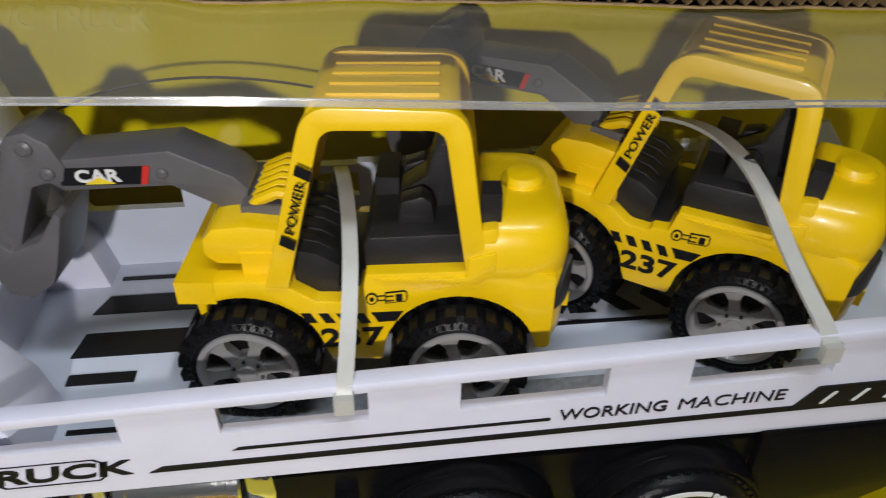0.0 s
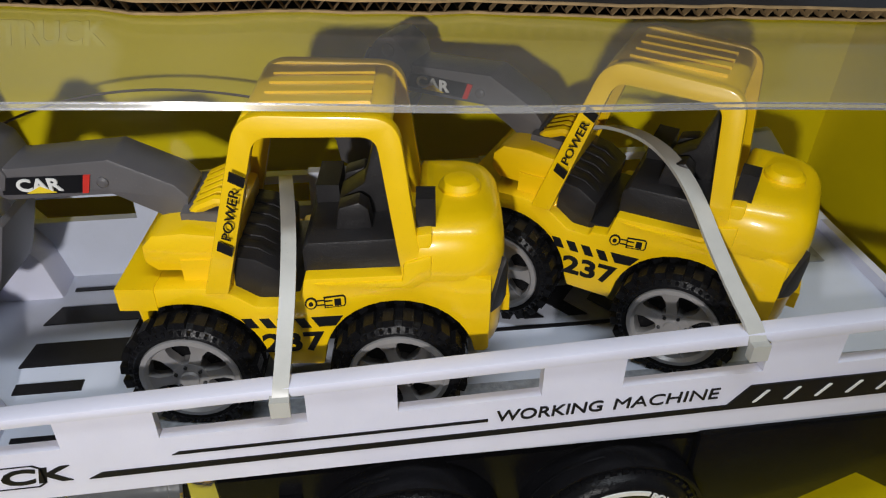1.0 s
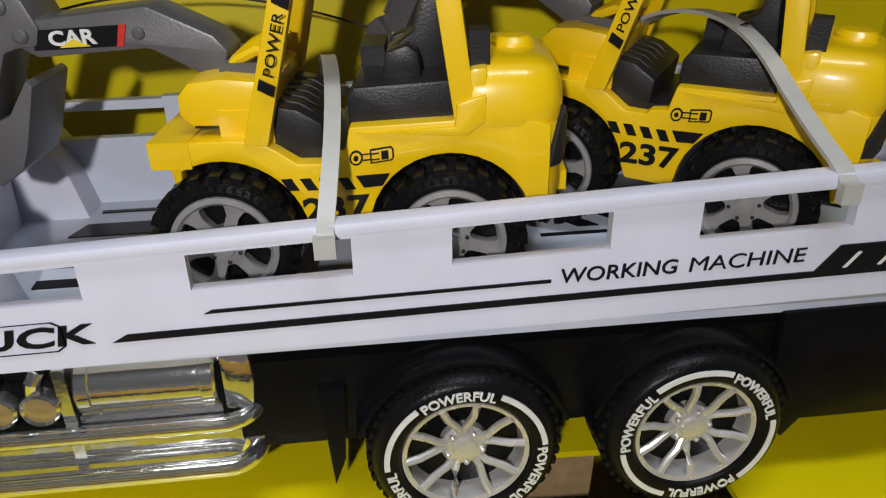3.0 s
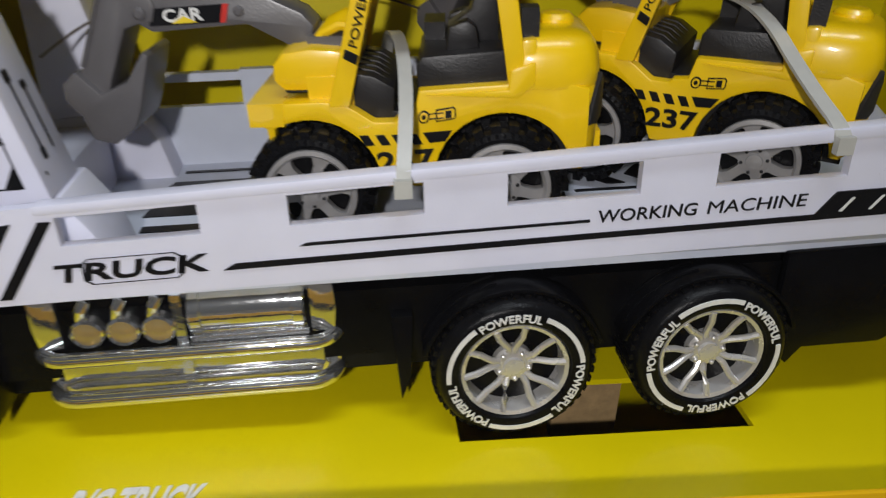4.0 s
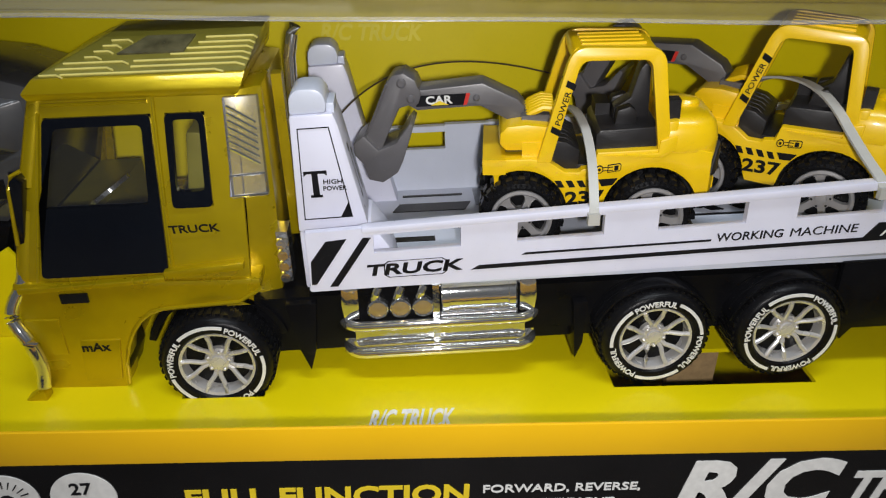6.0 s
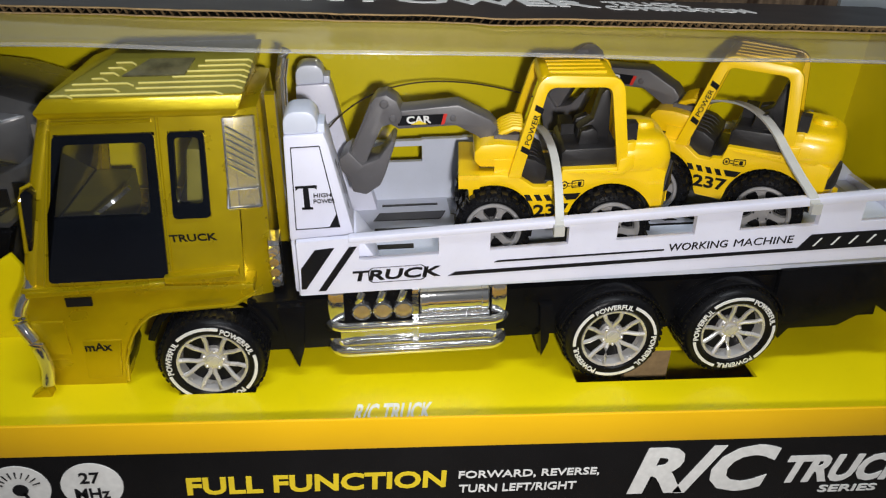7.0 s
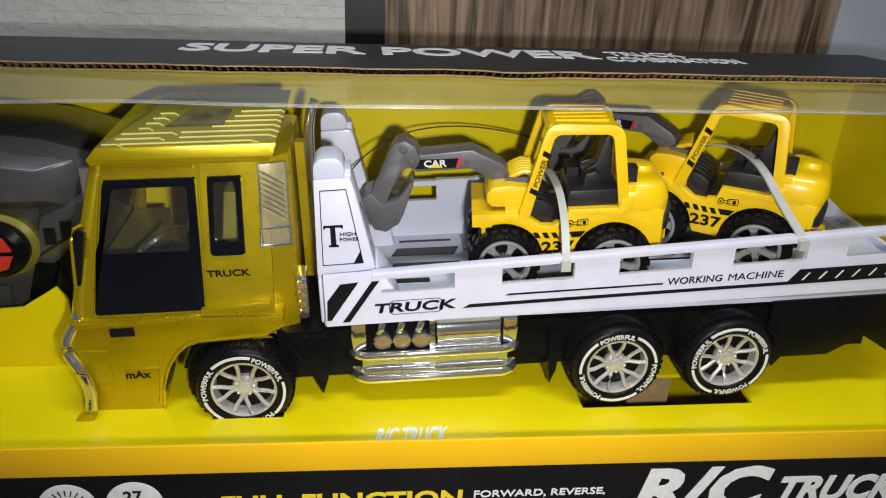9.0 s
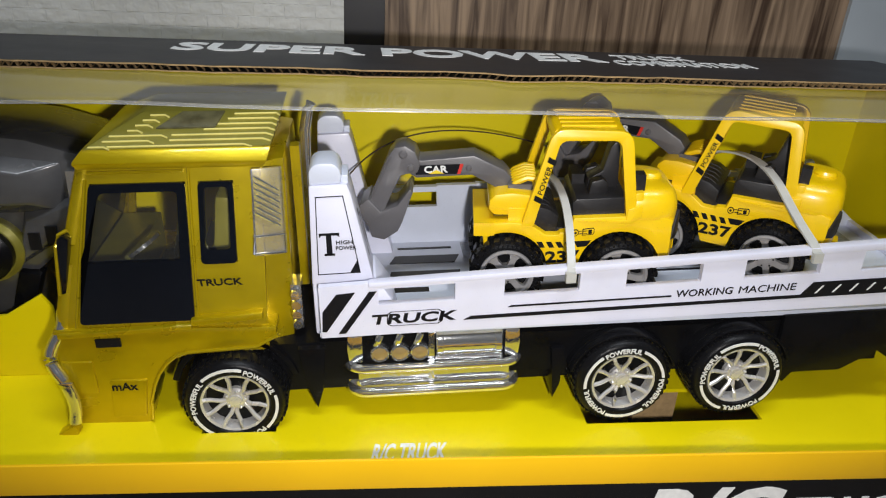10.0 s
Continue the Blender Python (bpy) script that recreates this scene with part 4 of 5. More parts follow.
# ---- the two toy excavators ----
def dig_wheel(parent):
    rim = lathe([(0.0112, 0.010), (0.0126, -0.0010), (0.0124, -0.0022), (0.0112, -0.0024), (0.0104, -0.0014), (0.0100, 0.0060)], segments=36)
    ob = part("wheel", rim, SILVER, parent, "chunky black tyre on a silver six-hole rim")
    for k in range(6):
        a = radians(60 * k + 10)
        ca, sa = math.cos(a), math.sin(a)
        b = bmesh.new()
        near, farv = [], []
        for r, w in ((0.0030, 0.0020), (0.0050, 0.0014), (0.0080, 0.0014), (0.0098, 0.0022), (0.0108, 0.0042)):
            for s in (-1, 1):
                near.append(b.verts.new((r * ca - s * w * sa, -0.0015, r * sa + s * w * ca)))
                farv.append(b.verts.new((r * ca - s * w * sa, 0.0012, r * sa + s * w * ca)))
        for i in range(0, 8, 2):
            for v in (near, farv):
                b.faces.new((v[i], v[i + 1], v[i + 3], v[i + 2]))
            b.faces.new((near[i], near[i + 2], farv[i + 2], farv[i]))
            b.faces.new((near[i + 1], near[i + 3], farv[i + 3], farv[i + 1]))
        part("spoke", b, SILVER, ob)
    # black disc darkens the rim holes as shade would
    part("rim_shade", lathe([(0.0101, 0.0050), (0.0101, 0.0040)], segments=24), BLACK, ob)
    part("hub", lathe([(0.0046, 0.004), (0.0045, -0.0016), (0.0030, -0.0019), (0.0024, -0.0019), (0.0022, -0.0027), (0.0008, -0.0029)], segments=20), SILVER, ob)
    for k in range(6):
        a = radians(60 * k + 40)
        part("bolt", lathe([(0.0005, 0.0), (0.0005, -0.0022), (0.0002, -0.0024)], (0.0036 * math.cos(a), 0, 0.0036 * math.sin(a)), 8), SEAT_BLACK, ob)
    tyre = lathe([(0.0122, 0.011), (0.0152, 0.012), (0.0158, 0.010), (0.0159, 0.0005), (0.0153, -0.0010), (0.0138, -0.0020), (0.0126, -0.0016), (0.0112, 0.002)], segments=40)
    for k in range(22):
        for row, (ya, yb) in enumerate(((-0.0012, 0.0035), (0.0065, 0.0115))):
            b = box(-0.0013, 0.0013, ya, yb, 0.0152, 0.0172, 0.0)
            bmesh.ops.transform(b, matrix=Matrix.Rotation(2 * math.pi * (k + 0.5 * row) / 22, 4, "Y"), verts=b.verts)
            merged(tyre, b)
    for k in range(44):
        b = box(-0.0004, 0.0004, -0.0019, -0.0009, 0.0138, 0.0150)
        bmesh.ops.transform(b, matrix=Matrix.Rotation(2 * math.pi * k / 44, 4, "Y"), verts=b.verts)
        merged(tyre, b)
    part("tyre", tyre, RUBBER, ob, "black knobbly tyre", smooth=20)
    return ob


def excavator(m, label):
    ex = thing("toy_excavator", m, label, "toy excavator", "excavators on the truck")
    W = 0.0205
    # side walls with arches
    top = [(0.0402, 0.0345), (0.0402, 0.0425), (0.0310, 0.0450), (0.0200, 0.0450), (0.0185, 0.0442), (-0.0042, 0.0432), (-0.0056, 0.0368), (-0.0100, 0.0362), (-0.0108, 0.0350), (-0.0163, 0.0350),
           (-0.0205, 0.0380), (-0.0240, 0.0402), (-0.0300, 0.0408), (-0.0488, 0.0404)]
    side = ([(-0.0488, 0.0348), (-0.0450, 0.0340), (-0.0445, 0.0285), (-0.0430, 0.0285)] + arc(-0.0339, 0.0172, 0.0187, 118, 8, 14) + [(-0.0140, 0.0165), (-0.0015, 0.0165)]
            + arc(0.0178, 0.0178, 0.0188, 176, 8, 16) + [(0.0390, 0.0205), (0.0400, 0.0215)] + top)
    body = part("body", prism(side, -W, -W + 0.011, 0.0009), YELLOW, ex, "bright yellow body with wheel arches")
    part("body", prism(side, W - 0.011, W, 0.0009), YELLOW, ex)
    part("belly", box(-0.040, 0.040, -W + 0.011, W - 0.011, 0.0155, 0.032, 0.001), SEAT_BLACK, ex)
    part("bumper", box(-0.0492, -0.0400, -W - 0.0003, W + 0.0003, 0.0345, 0.0408, 0.0012), YELLOW, ex, "yellow front bumper")
    part("sill", prism([(-0.003, 0.0420), (0.019, 0.0430), (0.0195, 0.0480), (0.026, 0.0500), (0.026, 0.0440), (0.0215, 0.0405)], -W - 0.0008, -W + 0.006, 0.0008), YELLOW, ex)
    part("sill_step", prism([(0.0190, 0.0470), (0.0215, 0.0475), (0.0225, 0.0550), (0.0262, 0.0555), (0.0262, 0.0440), (0.0200, 0.0440)], -W + 0.0006, -W + 0.006, 0.0008), YELLOW, ex)

    # rounded engine cover running down into the rear apron
    def bend(a, g):
        c, t = max(0.0, math.cos(a)), math.sin(a)
        return 0.0285 + (0.0155 - g) * c ** 0.72, math.copysign(abs(t) ** 0.42, t) * (W + 0.0003 - g)

    rings = []
    for z, g in ((0.0425, 0.0), (0.0460, 0.0), (0.0500, 0.0004), (0.0524, 0.0012), (0.0543, 0.0026), (0.0555, 0.0050), (0.0560, 0.0090)):
        ring = [bend(radians(-90 + 7.5 * k), g) + (z,) for k in range(25)]
        ring += [(0.0225 + g * 0.5, W + 0.0003 - g, z), (0.0225 + g * 0.5, -W - 0.0003 + g, z)]
        rings.append(ring)
    part("engine_cover", loft(rings, bevel=0.0004), YELLOW, ex, "rounded yellow engine cover", smooth=50)
    rings = []
    for z, g in ((0.0195, 0.0030), (0.0203, 0.0012), (0.0230, 0.0004), (0.0300, 0.0), (0.0426, 0.0)):
        rings.append([bend(radians(-60 + 7.5 * k), g) + (z,) for k in range(17)])
    part("rear_apron", loft(rings, bevel=0.0004), YELLOW, ex, "yellow rear apron", smooth=50)
    part("filler_cap", lathe([(0.0056, -0.001), (0.0052, 0.0012), (0.0040, 0.0024), (0.0012, 0.0028)], segments=24), YELLOW, ex).matrix_basis = pose(0.0330, 0.001, 0.0556, 90, 0, 0)
    for s in (-1, 1):
        pts = [(-0.0036, 0.0200), (0.0010, 0.0195), (0.0030, 0.0215), (0.0034, 0.0300), (0.0026, 0.0330), (0.0000, 0.0290)]
        part("tail_lamp", prism(pts, -0.0010, 0.0010, 0.0004), SEAT_BLACK, ex, "black tail lamp").matrix_basis = pose(0.0417, s * 0.0168, 0.0125, 0, 0, -s * 52)
    part("rear_hitch", box(0.0425, 0.0465, -0.004, 0.004, 0.0205, 0.0255, 0.0008), YELLOW, ex)
    # front hood under the boom
    hood = [(-0.0400, 0.0425), (-0.0215, 0.0425), (-0.0200, 0.0525), (-0.0320, 0.0538), (-0.0395, 0.0530), (-0.0424, 0.0500), (-0.0426, 0.0455)]
    part("hood", prism(hood, -0.0165, 0.0165, 0.0030), YELLOW, ex, "rounded yellow hood")
    part("hood_column", box(-0.0335, -0.0215, -0.0170, 0.0170, 0.0390, 0.0465, 0.0012), YELLOW, ex)
    # near-black strip painted in for the shade below the hood
    part("hood_shade", box(-0.0400, -0.0330, -0.0140, 0.0140, 0.0418, 0.0435, 0.0006), SEAT_BLACK, ex, "dark strip imitating shade in the gap under the hood")
    for k in range(6):
        y = -0.0085 + 0.0034 * k
        part("hood_rib", tube([(-0.0325, y, 0.0525), (-0.0295, y, 0.0560), (-0.0250, y, 0.0580), (-0.0205, y, 0.0575)], 0.0015, 8), YELLOW, ex)
    part("boom_socket", box(-0.0335, -0.0225, -0.0105, 0.0105, 0.0510, 0.0555, 0.0015), GREY, ex)
    part("front_panel", box(-0.0400, -0.0300, -0.015, 0.015, 0.0375, 0.0395, 0.0005), SEAT_BLACK, ex)
    # cab frame: two arched side frames and a ribbed roof
    outer = [(-0.0278, 0.0395)] + rounded([(-0.0278, 0.0395), (-0.0150, 0.0838), (0.0192, 0.0828), (0.0240, 0.0440)], 0.0062, 6)[7:21] + [(0.0240, 0.0440)]
    inner = [(0.0190, 0.0440)] + rounded([(0.0190, 0.0440), (0.0143, 0.0786), (-0.0116, 0.0786), (-0.0222, 0.0395)], 0.0034, 5)[6:18] + [(-0.0222, 0.0395)]
    for s in (-1, 1):
        b = prism(outer + inner, -0.0018, 0.0018, 0.0005)
        for v in b.verts:
            v.co.y += s * (0.0190 - 0.075 * (v.co.z - 0.044))
        post_ob = part("cab_frame", b, YELLOW, ex, "yellow arched cab frame")
        if s < 0:
            M = Matrix.Translation((-0.0231, -0.0211, 0.0520)) @ Matrix.Rotation(radians(-73.5), 4, "Y") @ Matrix.Rotation(radians(-4.3), 4, "X") @ FRONT
            write("post_word", "POWER", M @ Matrix.Translation((0.0038, -0.0030, 0)), 0.0136, 0.0022, INK, post_ob)
            for u in (0.0, 0.0186):
                bb = box(u, u + 0.0024, -0.0038, -0.0002, -0.0001, 0.0003)
                for v in bb.verts:
                    v.co.x += 0.18 * (v.co.y + 0.002)
                bmesh.ops.transform(bb, matrix=M, verts=bb.verts)
                part("post_mark", bb, INK, post_ob, smooth=0)
    part("cab_roof", loft([[(-0.0155, -0.0165, 0.0785), (0.0180, -0.0165, 0.0785), (0.0180, 0.0165, 0.0785), (-0.0155, 0.0165, 0.0785)],
                           [(-0.0150, -0.0165, 0.0815), (0.0172, -0.0165, 0.0812), (0.0172, 0.0165, 0.0812), (-0.0150, 0.0165, 0.0815)],
                           [(-0.0138, -0.0150, 0.0830), (0.0150, -0.0150, 0.0826), (0.0150, 0.0150, 0.0826), (-0.0138, 0.0150, 0.0830)]], bevel=0.0010), YELLOW, ex, "yellow ribbed cab roof")
    for k in range(4):
        part("roof_rib", box(-0.011, 0.013, -0.0100 + 0.0058 * k, -0.0070 + 0.0058 * k, 0.0822, 0.0835, 0.0004), YELLOW, ex)
    # dark cockpit
    part("footwell", prism([(-0.0238, 0.0390), (-0.0163, 0.0345), (-0.0113, 0.0345), (-0.0105, 0.0428), (-0.0160, 0.0462), (-0.0230, 0.0475)], -0.0165, 0.0165, 0.0008), SEAT_BLACK, ex, "black moulded footwell")
    part("cab_floor", prism([(-0.0120, 0.0310), (0.0000, 0.0310), (0.0000, 0.0368), (-0.0120, 0.0368)], -0.0165, 0.0165, 0.0005), SEAT_BLACK, ex)
    for k in range(5):
        y = -0.0105 + 0.0052 * k
        part("dash_line", prism([(-0.0225, 0.0465), (-0.0162, 0.0452), (-0.0110, 0.0420), (-0.0110, 0.0430), (-0.0160, 0.0466), (-0.0226, 0.0479)], y - 0.0014, y + 0.0014, 0.0002), SEAT_BLACK, ex)
    part("seat_base", prism([(-0.0046, 0.0380), (0.0195, 0.0390), (0.0195, 0.0522), (-0.0030, 0.0510), (-0.0046, 0.0490)], -0.0168, 0.0168, 0.0009), SEAT_BLACK, ex, "black seat base")
    part("seat", prism([(0.0030, 0.0510), (0.0175, 0.0515), (0.0170, 0.0720), (0.0150, 0.0740), (0.0128, 0.0715), (0.0098, 0.0600), (0.0036, 0.0560)], -0.0044, 0.0044, 0.0009), SEAT_BLACK, ex, "black seat with backrest")
    for s in (-1, 1):
        part("armrest", prism([(0.0030, 0.0510), (0.0120, 0.0512), (0.0112, 0.0570), (0.0090, 0.0588), (0.0040, 0.0572)], s * 0.0088 - 0.0028, s * 0.0088 + 0.0028, 0.0008), SEAT_BLACK, ex)
    part("console", box(-0.0030, 0.0028, 0.0020, 0.0150, 0.0505, 0.0560, 0.0008), SEAT_BLACK, ex)
    part("air_filter", box(0.0225, 0.0270, -0.0165, -0.0105, 0.0520, 0.0625, 0.0006), SEAT_BLACK, ex, "black box behind the cab")
    # prints on the side
    sy = -W - 0.0002
    for k in range(4):
        x = -0.0205 + 0.0043 * k
        part("side_bar", prism([(x, 0.0315), (x + 0.0024, 0.0316), (x + 0.0040, 0.0287), (x + 0.0016, 0.0286)], sy, sy + 0.0004), INK, body, smooth=0)
    part("side_bar", prism([(-0.0035, 0.0319), (0.0043, 0.0324), (0.0024, 0.0294), (-0.0018, 0.0290)], sy, sy + 0.0004), INK, body, smooth=0)
    write("side_number", "237", on_side(-0.0160, sy + 0.0002, 0.0207, 3.0), 0.0156, 0.0060, INK, body, bold=0.03)
    # a small wrench-like sign: ring, two lines and a rounded frame
    def sign(poly, mt, dy=0.0):
        q = [(-0.0046 + 0.73 * (x + 0.0019), 0.0360 + 0.08 * (x + 0.0019) + 0.85 * (z - 0.0345)) for x, z in poly]
        part("side_sign", prism(q, sy + dy, sy + 0.0004 + dy), mt, body, smooth=0)

    def bar(xa, xb, za, zb):
        return [(xa, za), (xb, za), (xb, zb), (xa, zb)]

    sign(arc(0.0002, 0.0345, 0.0021, 0, 360, 20)[:-1], INK)
    sign(arc(0.0002, 0.0345, 0.0015, 0, 360, 20)[:-1], YELLOW, -0.0002)
    sign(arc(0.0002, 0.0345, 0.0008, 0, 360, 12)[:-1], INK, -0.0003)
    for za in (0.0336, 0.0352):
        sign(bar(0.0022, 0.0060, za - 0.0002, za + 0.0002), INK)
    for g, mt, dy in ((0.0, INK, 0.0), (0.0005, YELLOW, -0.0002)):
        sign([(0.0045 + g, 0.0324 + g), (0.0112 - g, 0.0326 + g), (0.0118 - g, 0.0335), (0.0118 - g, 0.0358), (0.0110 - g, 0.0366 - g), (0.0045 + g, 0.0364 - g)], mt, dy)
    sign(bar(0.0080, 0.0102, 0.0333, 0.0357), INK, -0.0004)
    for za in (0.0336, 0.0352):
        sign(bar(0.0050, 0.0074, za - 0.0002, za + 0.0002), INK, -0.0004)
    # boom, stick and bucket
    boom = [(-0.0300, 0.0600), (-0.0270, 0.0565), (-0.0285, 0.0510), (-0.0330, 0.0500), (-0.0350, 0.0520), (-0.0450, 0.0575), (-0.0705, 0.0560), (-0.0745, 0.0585), (-0.0755, 0.0625), (-0.0720, 0.0650), (-0.0680, 0.0645), (-0.0440, 0.0668)]
    boom = [(x - 0.0050, z + 0.0010) for x, z in boom]
    bo = part("boom", prism(boom, -0.0065, 0.0065, 0.0008), GREY, ex, "dark grey digger boom with a printed plate")
    part("boom_plate", prism([(-0.0758, 0.0587), (-0.0553, 0.0593), (-0.0541, 0.0640), (-0.0753, 0.0632)], -0.0068, -0.0063), INK, bo, "black printed plate", smooth=0)
    part("boom_plate", prism([(-0.0568, 0.0592), (-0.0553, 0.0593), (-0.0539, 0.0640), (-0.0555, 0.0640)], -0.0070, -0.0064), RED, bo, "red stripe", smooth=0)
    part("boom_plate", prism([(-0.0698, 0.0593), (-0.0628, 0.0595), (-0.0663, 0.0612)], -0.0072, -0.0065), LETTER_YELLOW, bo, "yellow triangle", smooth=0)
    write("boom_word", "CAR", on_side(-0.0718, -0.0068, 0.0596, 2), 0.0108, 0.0034, PAINT, bo, bold=0.03)
    part("boom_pin", lathe([(0.0014, 0.011), (0.0014, -0.0004), (0.0008, -0.0008)], (-0.0515, -0.0067, 0.0620), 14), GREY, bo)
    stick = [(-0.0735, 0.0600), (-0.0722, 0.0640), (-0.0745, 0.0700), (-0.0790, 0.0730), (-0.0838, 0.0720), (-0.0868, 0.0680), (-0.0945, 0.0500), (-0.0990, 0.0420), (-0.0990, 0.0380), (-0.0950, 0.0350), (-0.0912, 0.0370), (-0.0880, 0.0450), (-0.0815, 0.0585), (-0.0780, 0.0595)]
    stick = [(x - 0.0013, z - 0.0003) for x, z in stick]
    st = part("stick", prism(stick, -0.0072, 0.0072, 0.0009), GREY, ex, "dark grey digger stick")
    for px, pz, pr in ((-0.0800, 0.0690, 0.0020), (-0.0958, 0.0385, 0.0024), (-0.0765, 0.0625, 0.0017)):
        part("stick_pin", lathe([(pr, 0.013), (pr, -0.0004), (pr * 0.6, -0.0009)], (px - 0.0013, -0.0074, pz - 0.0003), 16), GREY, st)
    part("stick_rib", tube([(-0.0873, -0.0074, 0.0682), (-0.0923, -0.0074, 0.0572), (-0.0963, -0.0074, 0.0487)], 0.0006, 6), GREY, st)
    bucket = [(-0.1001, 0.0415), (-0.0957, 0.0450), (-0.0901, 0.0385), (-0.0824, 0.0415), (-0.0762, 0.0500), (-0.0748, 0.0485), (-0.0800, 0.0335), (-0.0824, 0.0285), (-0.0890, 0.0240), (-0.0950, 0.0255), (-0.0968, 0.0325), (-0.1001, 0.0365)]
    bucket = [(x - 0.0023, z + 0.0027) for x, z in bucket]
    part("bucket", prism(bucket, -0.0095, 0.0095, 0.0008), GREY, ex, "dark grey digger bucket")
    w = dig_wheel(ex)
    w.matrix_basis = pose(-0.0339, -W - 0.0040, 0.0174)
    copy_thing(w, pose(0.0178, -W - 0.0040, 0.0178, 0, 25, 0))
    copy_thing(w, pose(-0.0339, W + 0.0020, 0.0174, 0, 0, 180))
    copy_thing(w, pose(0.0178, W + 0.0040, 0.0178, 0, 0, 180))
    return ex


excavator(TRUCK @ pose(0.0842, 0.0468, 0.0519, 0, -0.8, -7.0), "yellow toy excavator with grey arm strapped on the deck")
excavator(TRUCK @ pose(0.1720, 0.0612, 0.0522, 0, 2.7, -33.3), "yellow toy excavator parked askew at the deck end")


def strap(points, width, label):
    """A flat milky band through points, with a knob at its lower end."""
    t = thing("tie_strap", TRUCK, label, "strap", "straps over the excavators")
    b = bmesh.new()
    pts = eased(points)
    rows = []
    for i, p in enumerate(pts):
        d = (pts[min(i + 1, len(pts) - 1)] - pts[max(i - 1, 0)]).normalized()
        side = Vector((1, 0, 0)) - d * d.x
        side.normalize()
        nrm = side.cross(d).normalized()
        rows.append([b.verts.new(p + s * side * width / 2 + q * nrm * 0.0005) for s, q in ((-1, -1), (1, -1), (1, 1), (-1, 1))])
    for a, c in zip(rows, rows[1:]):
        for q in range(4):
            b.faces.new((a[q], a[(q + 1) % 4], c[(q + 1) % 4], c[q]))
    b.faces.new(rows[0])
    b.faces.new(rows[-1][::-1])
    part("band", soften(b, 0.0002, 1, 60), STRAP, t)
    e = pts[-1]
    part("knob", box(e.x - 0.0022, e.x + 0.0022, e.y - 0.0012, e.y + 0.0012, e.z - 0.0016, e.z + 0.003, 0.0007), STRAP, t)


strap([(0.0690, 0.088, 0.0700), (0.0700, 0.084, 0.0860), (0.0716, 0.070, 0.1010), (0.0732, 0.052, 0.1050), (0.0740, 0.036, 0.1020), (0.0735, 0.022, 0.0950), (0.0720, 0.010, 0.0860), (0.0710, 0.0040, 0.0808), (0.0708, 0.0032, 0.0775)], 0.0036,
      "milky white plastic strap through the excavator cab")
strap([(0.1560, 0.088, 0.0980), (0.1630, 0.078, 0.1070), (0.1685, 0.066, 0.1105), (0.1725, 0.055, 0.1108), (0.1745, 0.044, 0.1088), (0.1757, 0.034, 0.1048), (0.1768, 0.026, 0.0995), (0.1790, 0.014, 0.0920), (0.1812, 0.0050, 0.0868), (0.1815, 0.0032, 0.0822)], 0.0042,
      "milky white plastic strap slanting over the excavator")

# ---- writing on the box ----
def front_word(text, x0, x1, z0, z1, mat, shear=0.0, bold=0.0):
    write("front_word", text, on_side(x0, FY - 0.0013, z0, -1.0), x1 - x0, z1 - z0, mat, display_box, shear, bold)


front_word("FULL FUNCTION", -0.0815, 0.0185, -0.0052, 0.0038, LETTER_YELLOW, 0, 0.03)
front_word("FORWARD, REVERSE,", 0.0235, 0.0815, -0.0032, 0.0012, PAINT, 0, 0.015)
front_word("TURN LEFT/RIGHT", 0.0240, 0.0725, -0.0104, -0.0062, PAINT, 0, 0.015)
front_word("R/C", 0.0950, 0.1530, -0.0160, 0.0098, PAINT, 0.2, 0.04)
front_word("TRUCK", 0.1600, 0.2200, -0.0135, 0.0020, PAINT, 0.2, 0.04)
front_word("SERIES", 0.1810, 0.2080, -0.0200, -0.0160, PAINT, 0.1, 0.02)
for cx, name in ((-0.1415, "knob_badge"), (-0.1155, "radio_badge")):
    part(name, prism(arc(cx, 0.0020, 0.0112, 0, 360, 40)[:-1], FY - 0.0016, FY - 0.0011), PAINT, display_box, "round white printed badge", smooth=0)
write("badge_word", "27", on_side(-0.1195, FY - 0.0017, 0.0035), 0.0075, 0.0055, INK, display_box, bold=0.02)
write("badge_word", "MHz", on_side(-0.1220, FY - 0.0017, -0.0045), 0.0125, 0.0055, INK, display_box, bold=0.02)
part("badge_knob", prism(arc(-0.1410, 0.0015, 0.0028, 0, 360, 20)[:-1], FY - 0.0020, FY - 0.0012), INK, display_box, smooth=0)
part("badge_knob", prism([(-0.1405, 0.0), (-0.1395, 0.0005), (-0.1375, -0.0055), (-0.1385, -0.006)], FY - 0.0020, FY - 0.0012), INK, display_box, smooth=0)
for k in range(9):
    a = radians(20 + 17.5 * k)
    part("badge_ray", prism([(-0.1415 + r * math.cos(a + d), 0.002 + r * math.sin(a + d)) for r, d in ((0.0055, -0.03), (0.0085, -0.03), (0.0085, 0.03), (0.0055, 0.03))], FY - 0.0019, FY - 0.0012), INK, display_box, smooth=0)


def top_word(text, x0, x1, ya, yb, bold=0.03):
    m = Matrix.Translation((x0, ya, top_z(ya) + 0.0002)) @ Matrix.Rotation(math.atan(-0.089), 4, "X")
    write("top_word", text, m, x1 - x0, yb - ya, PAINT, display_box, 0, bold)


top_word("SUPER POWER", -0.112, 0.101, 0.0935, 0.1245)
top_word("TRUCK", 0.110, 0.152, 0.1085, 0.1250, 0.02)
top_word("COMBINATION", 0.104, 0.176, 0.0865, 0.1030, 0.02)
write("tray_word", "R/C TRUCK", Matrix.Translation((-0.0185, -0.0255, TRAY + 0.0002)), 0.0325, 0.0120, PAINT, display_box, 0.2, 0.03)

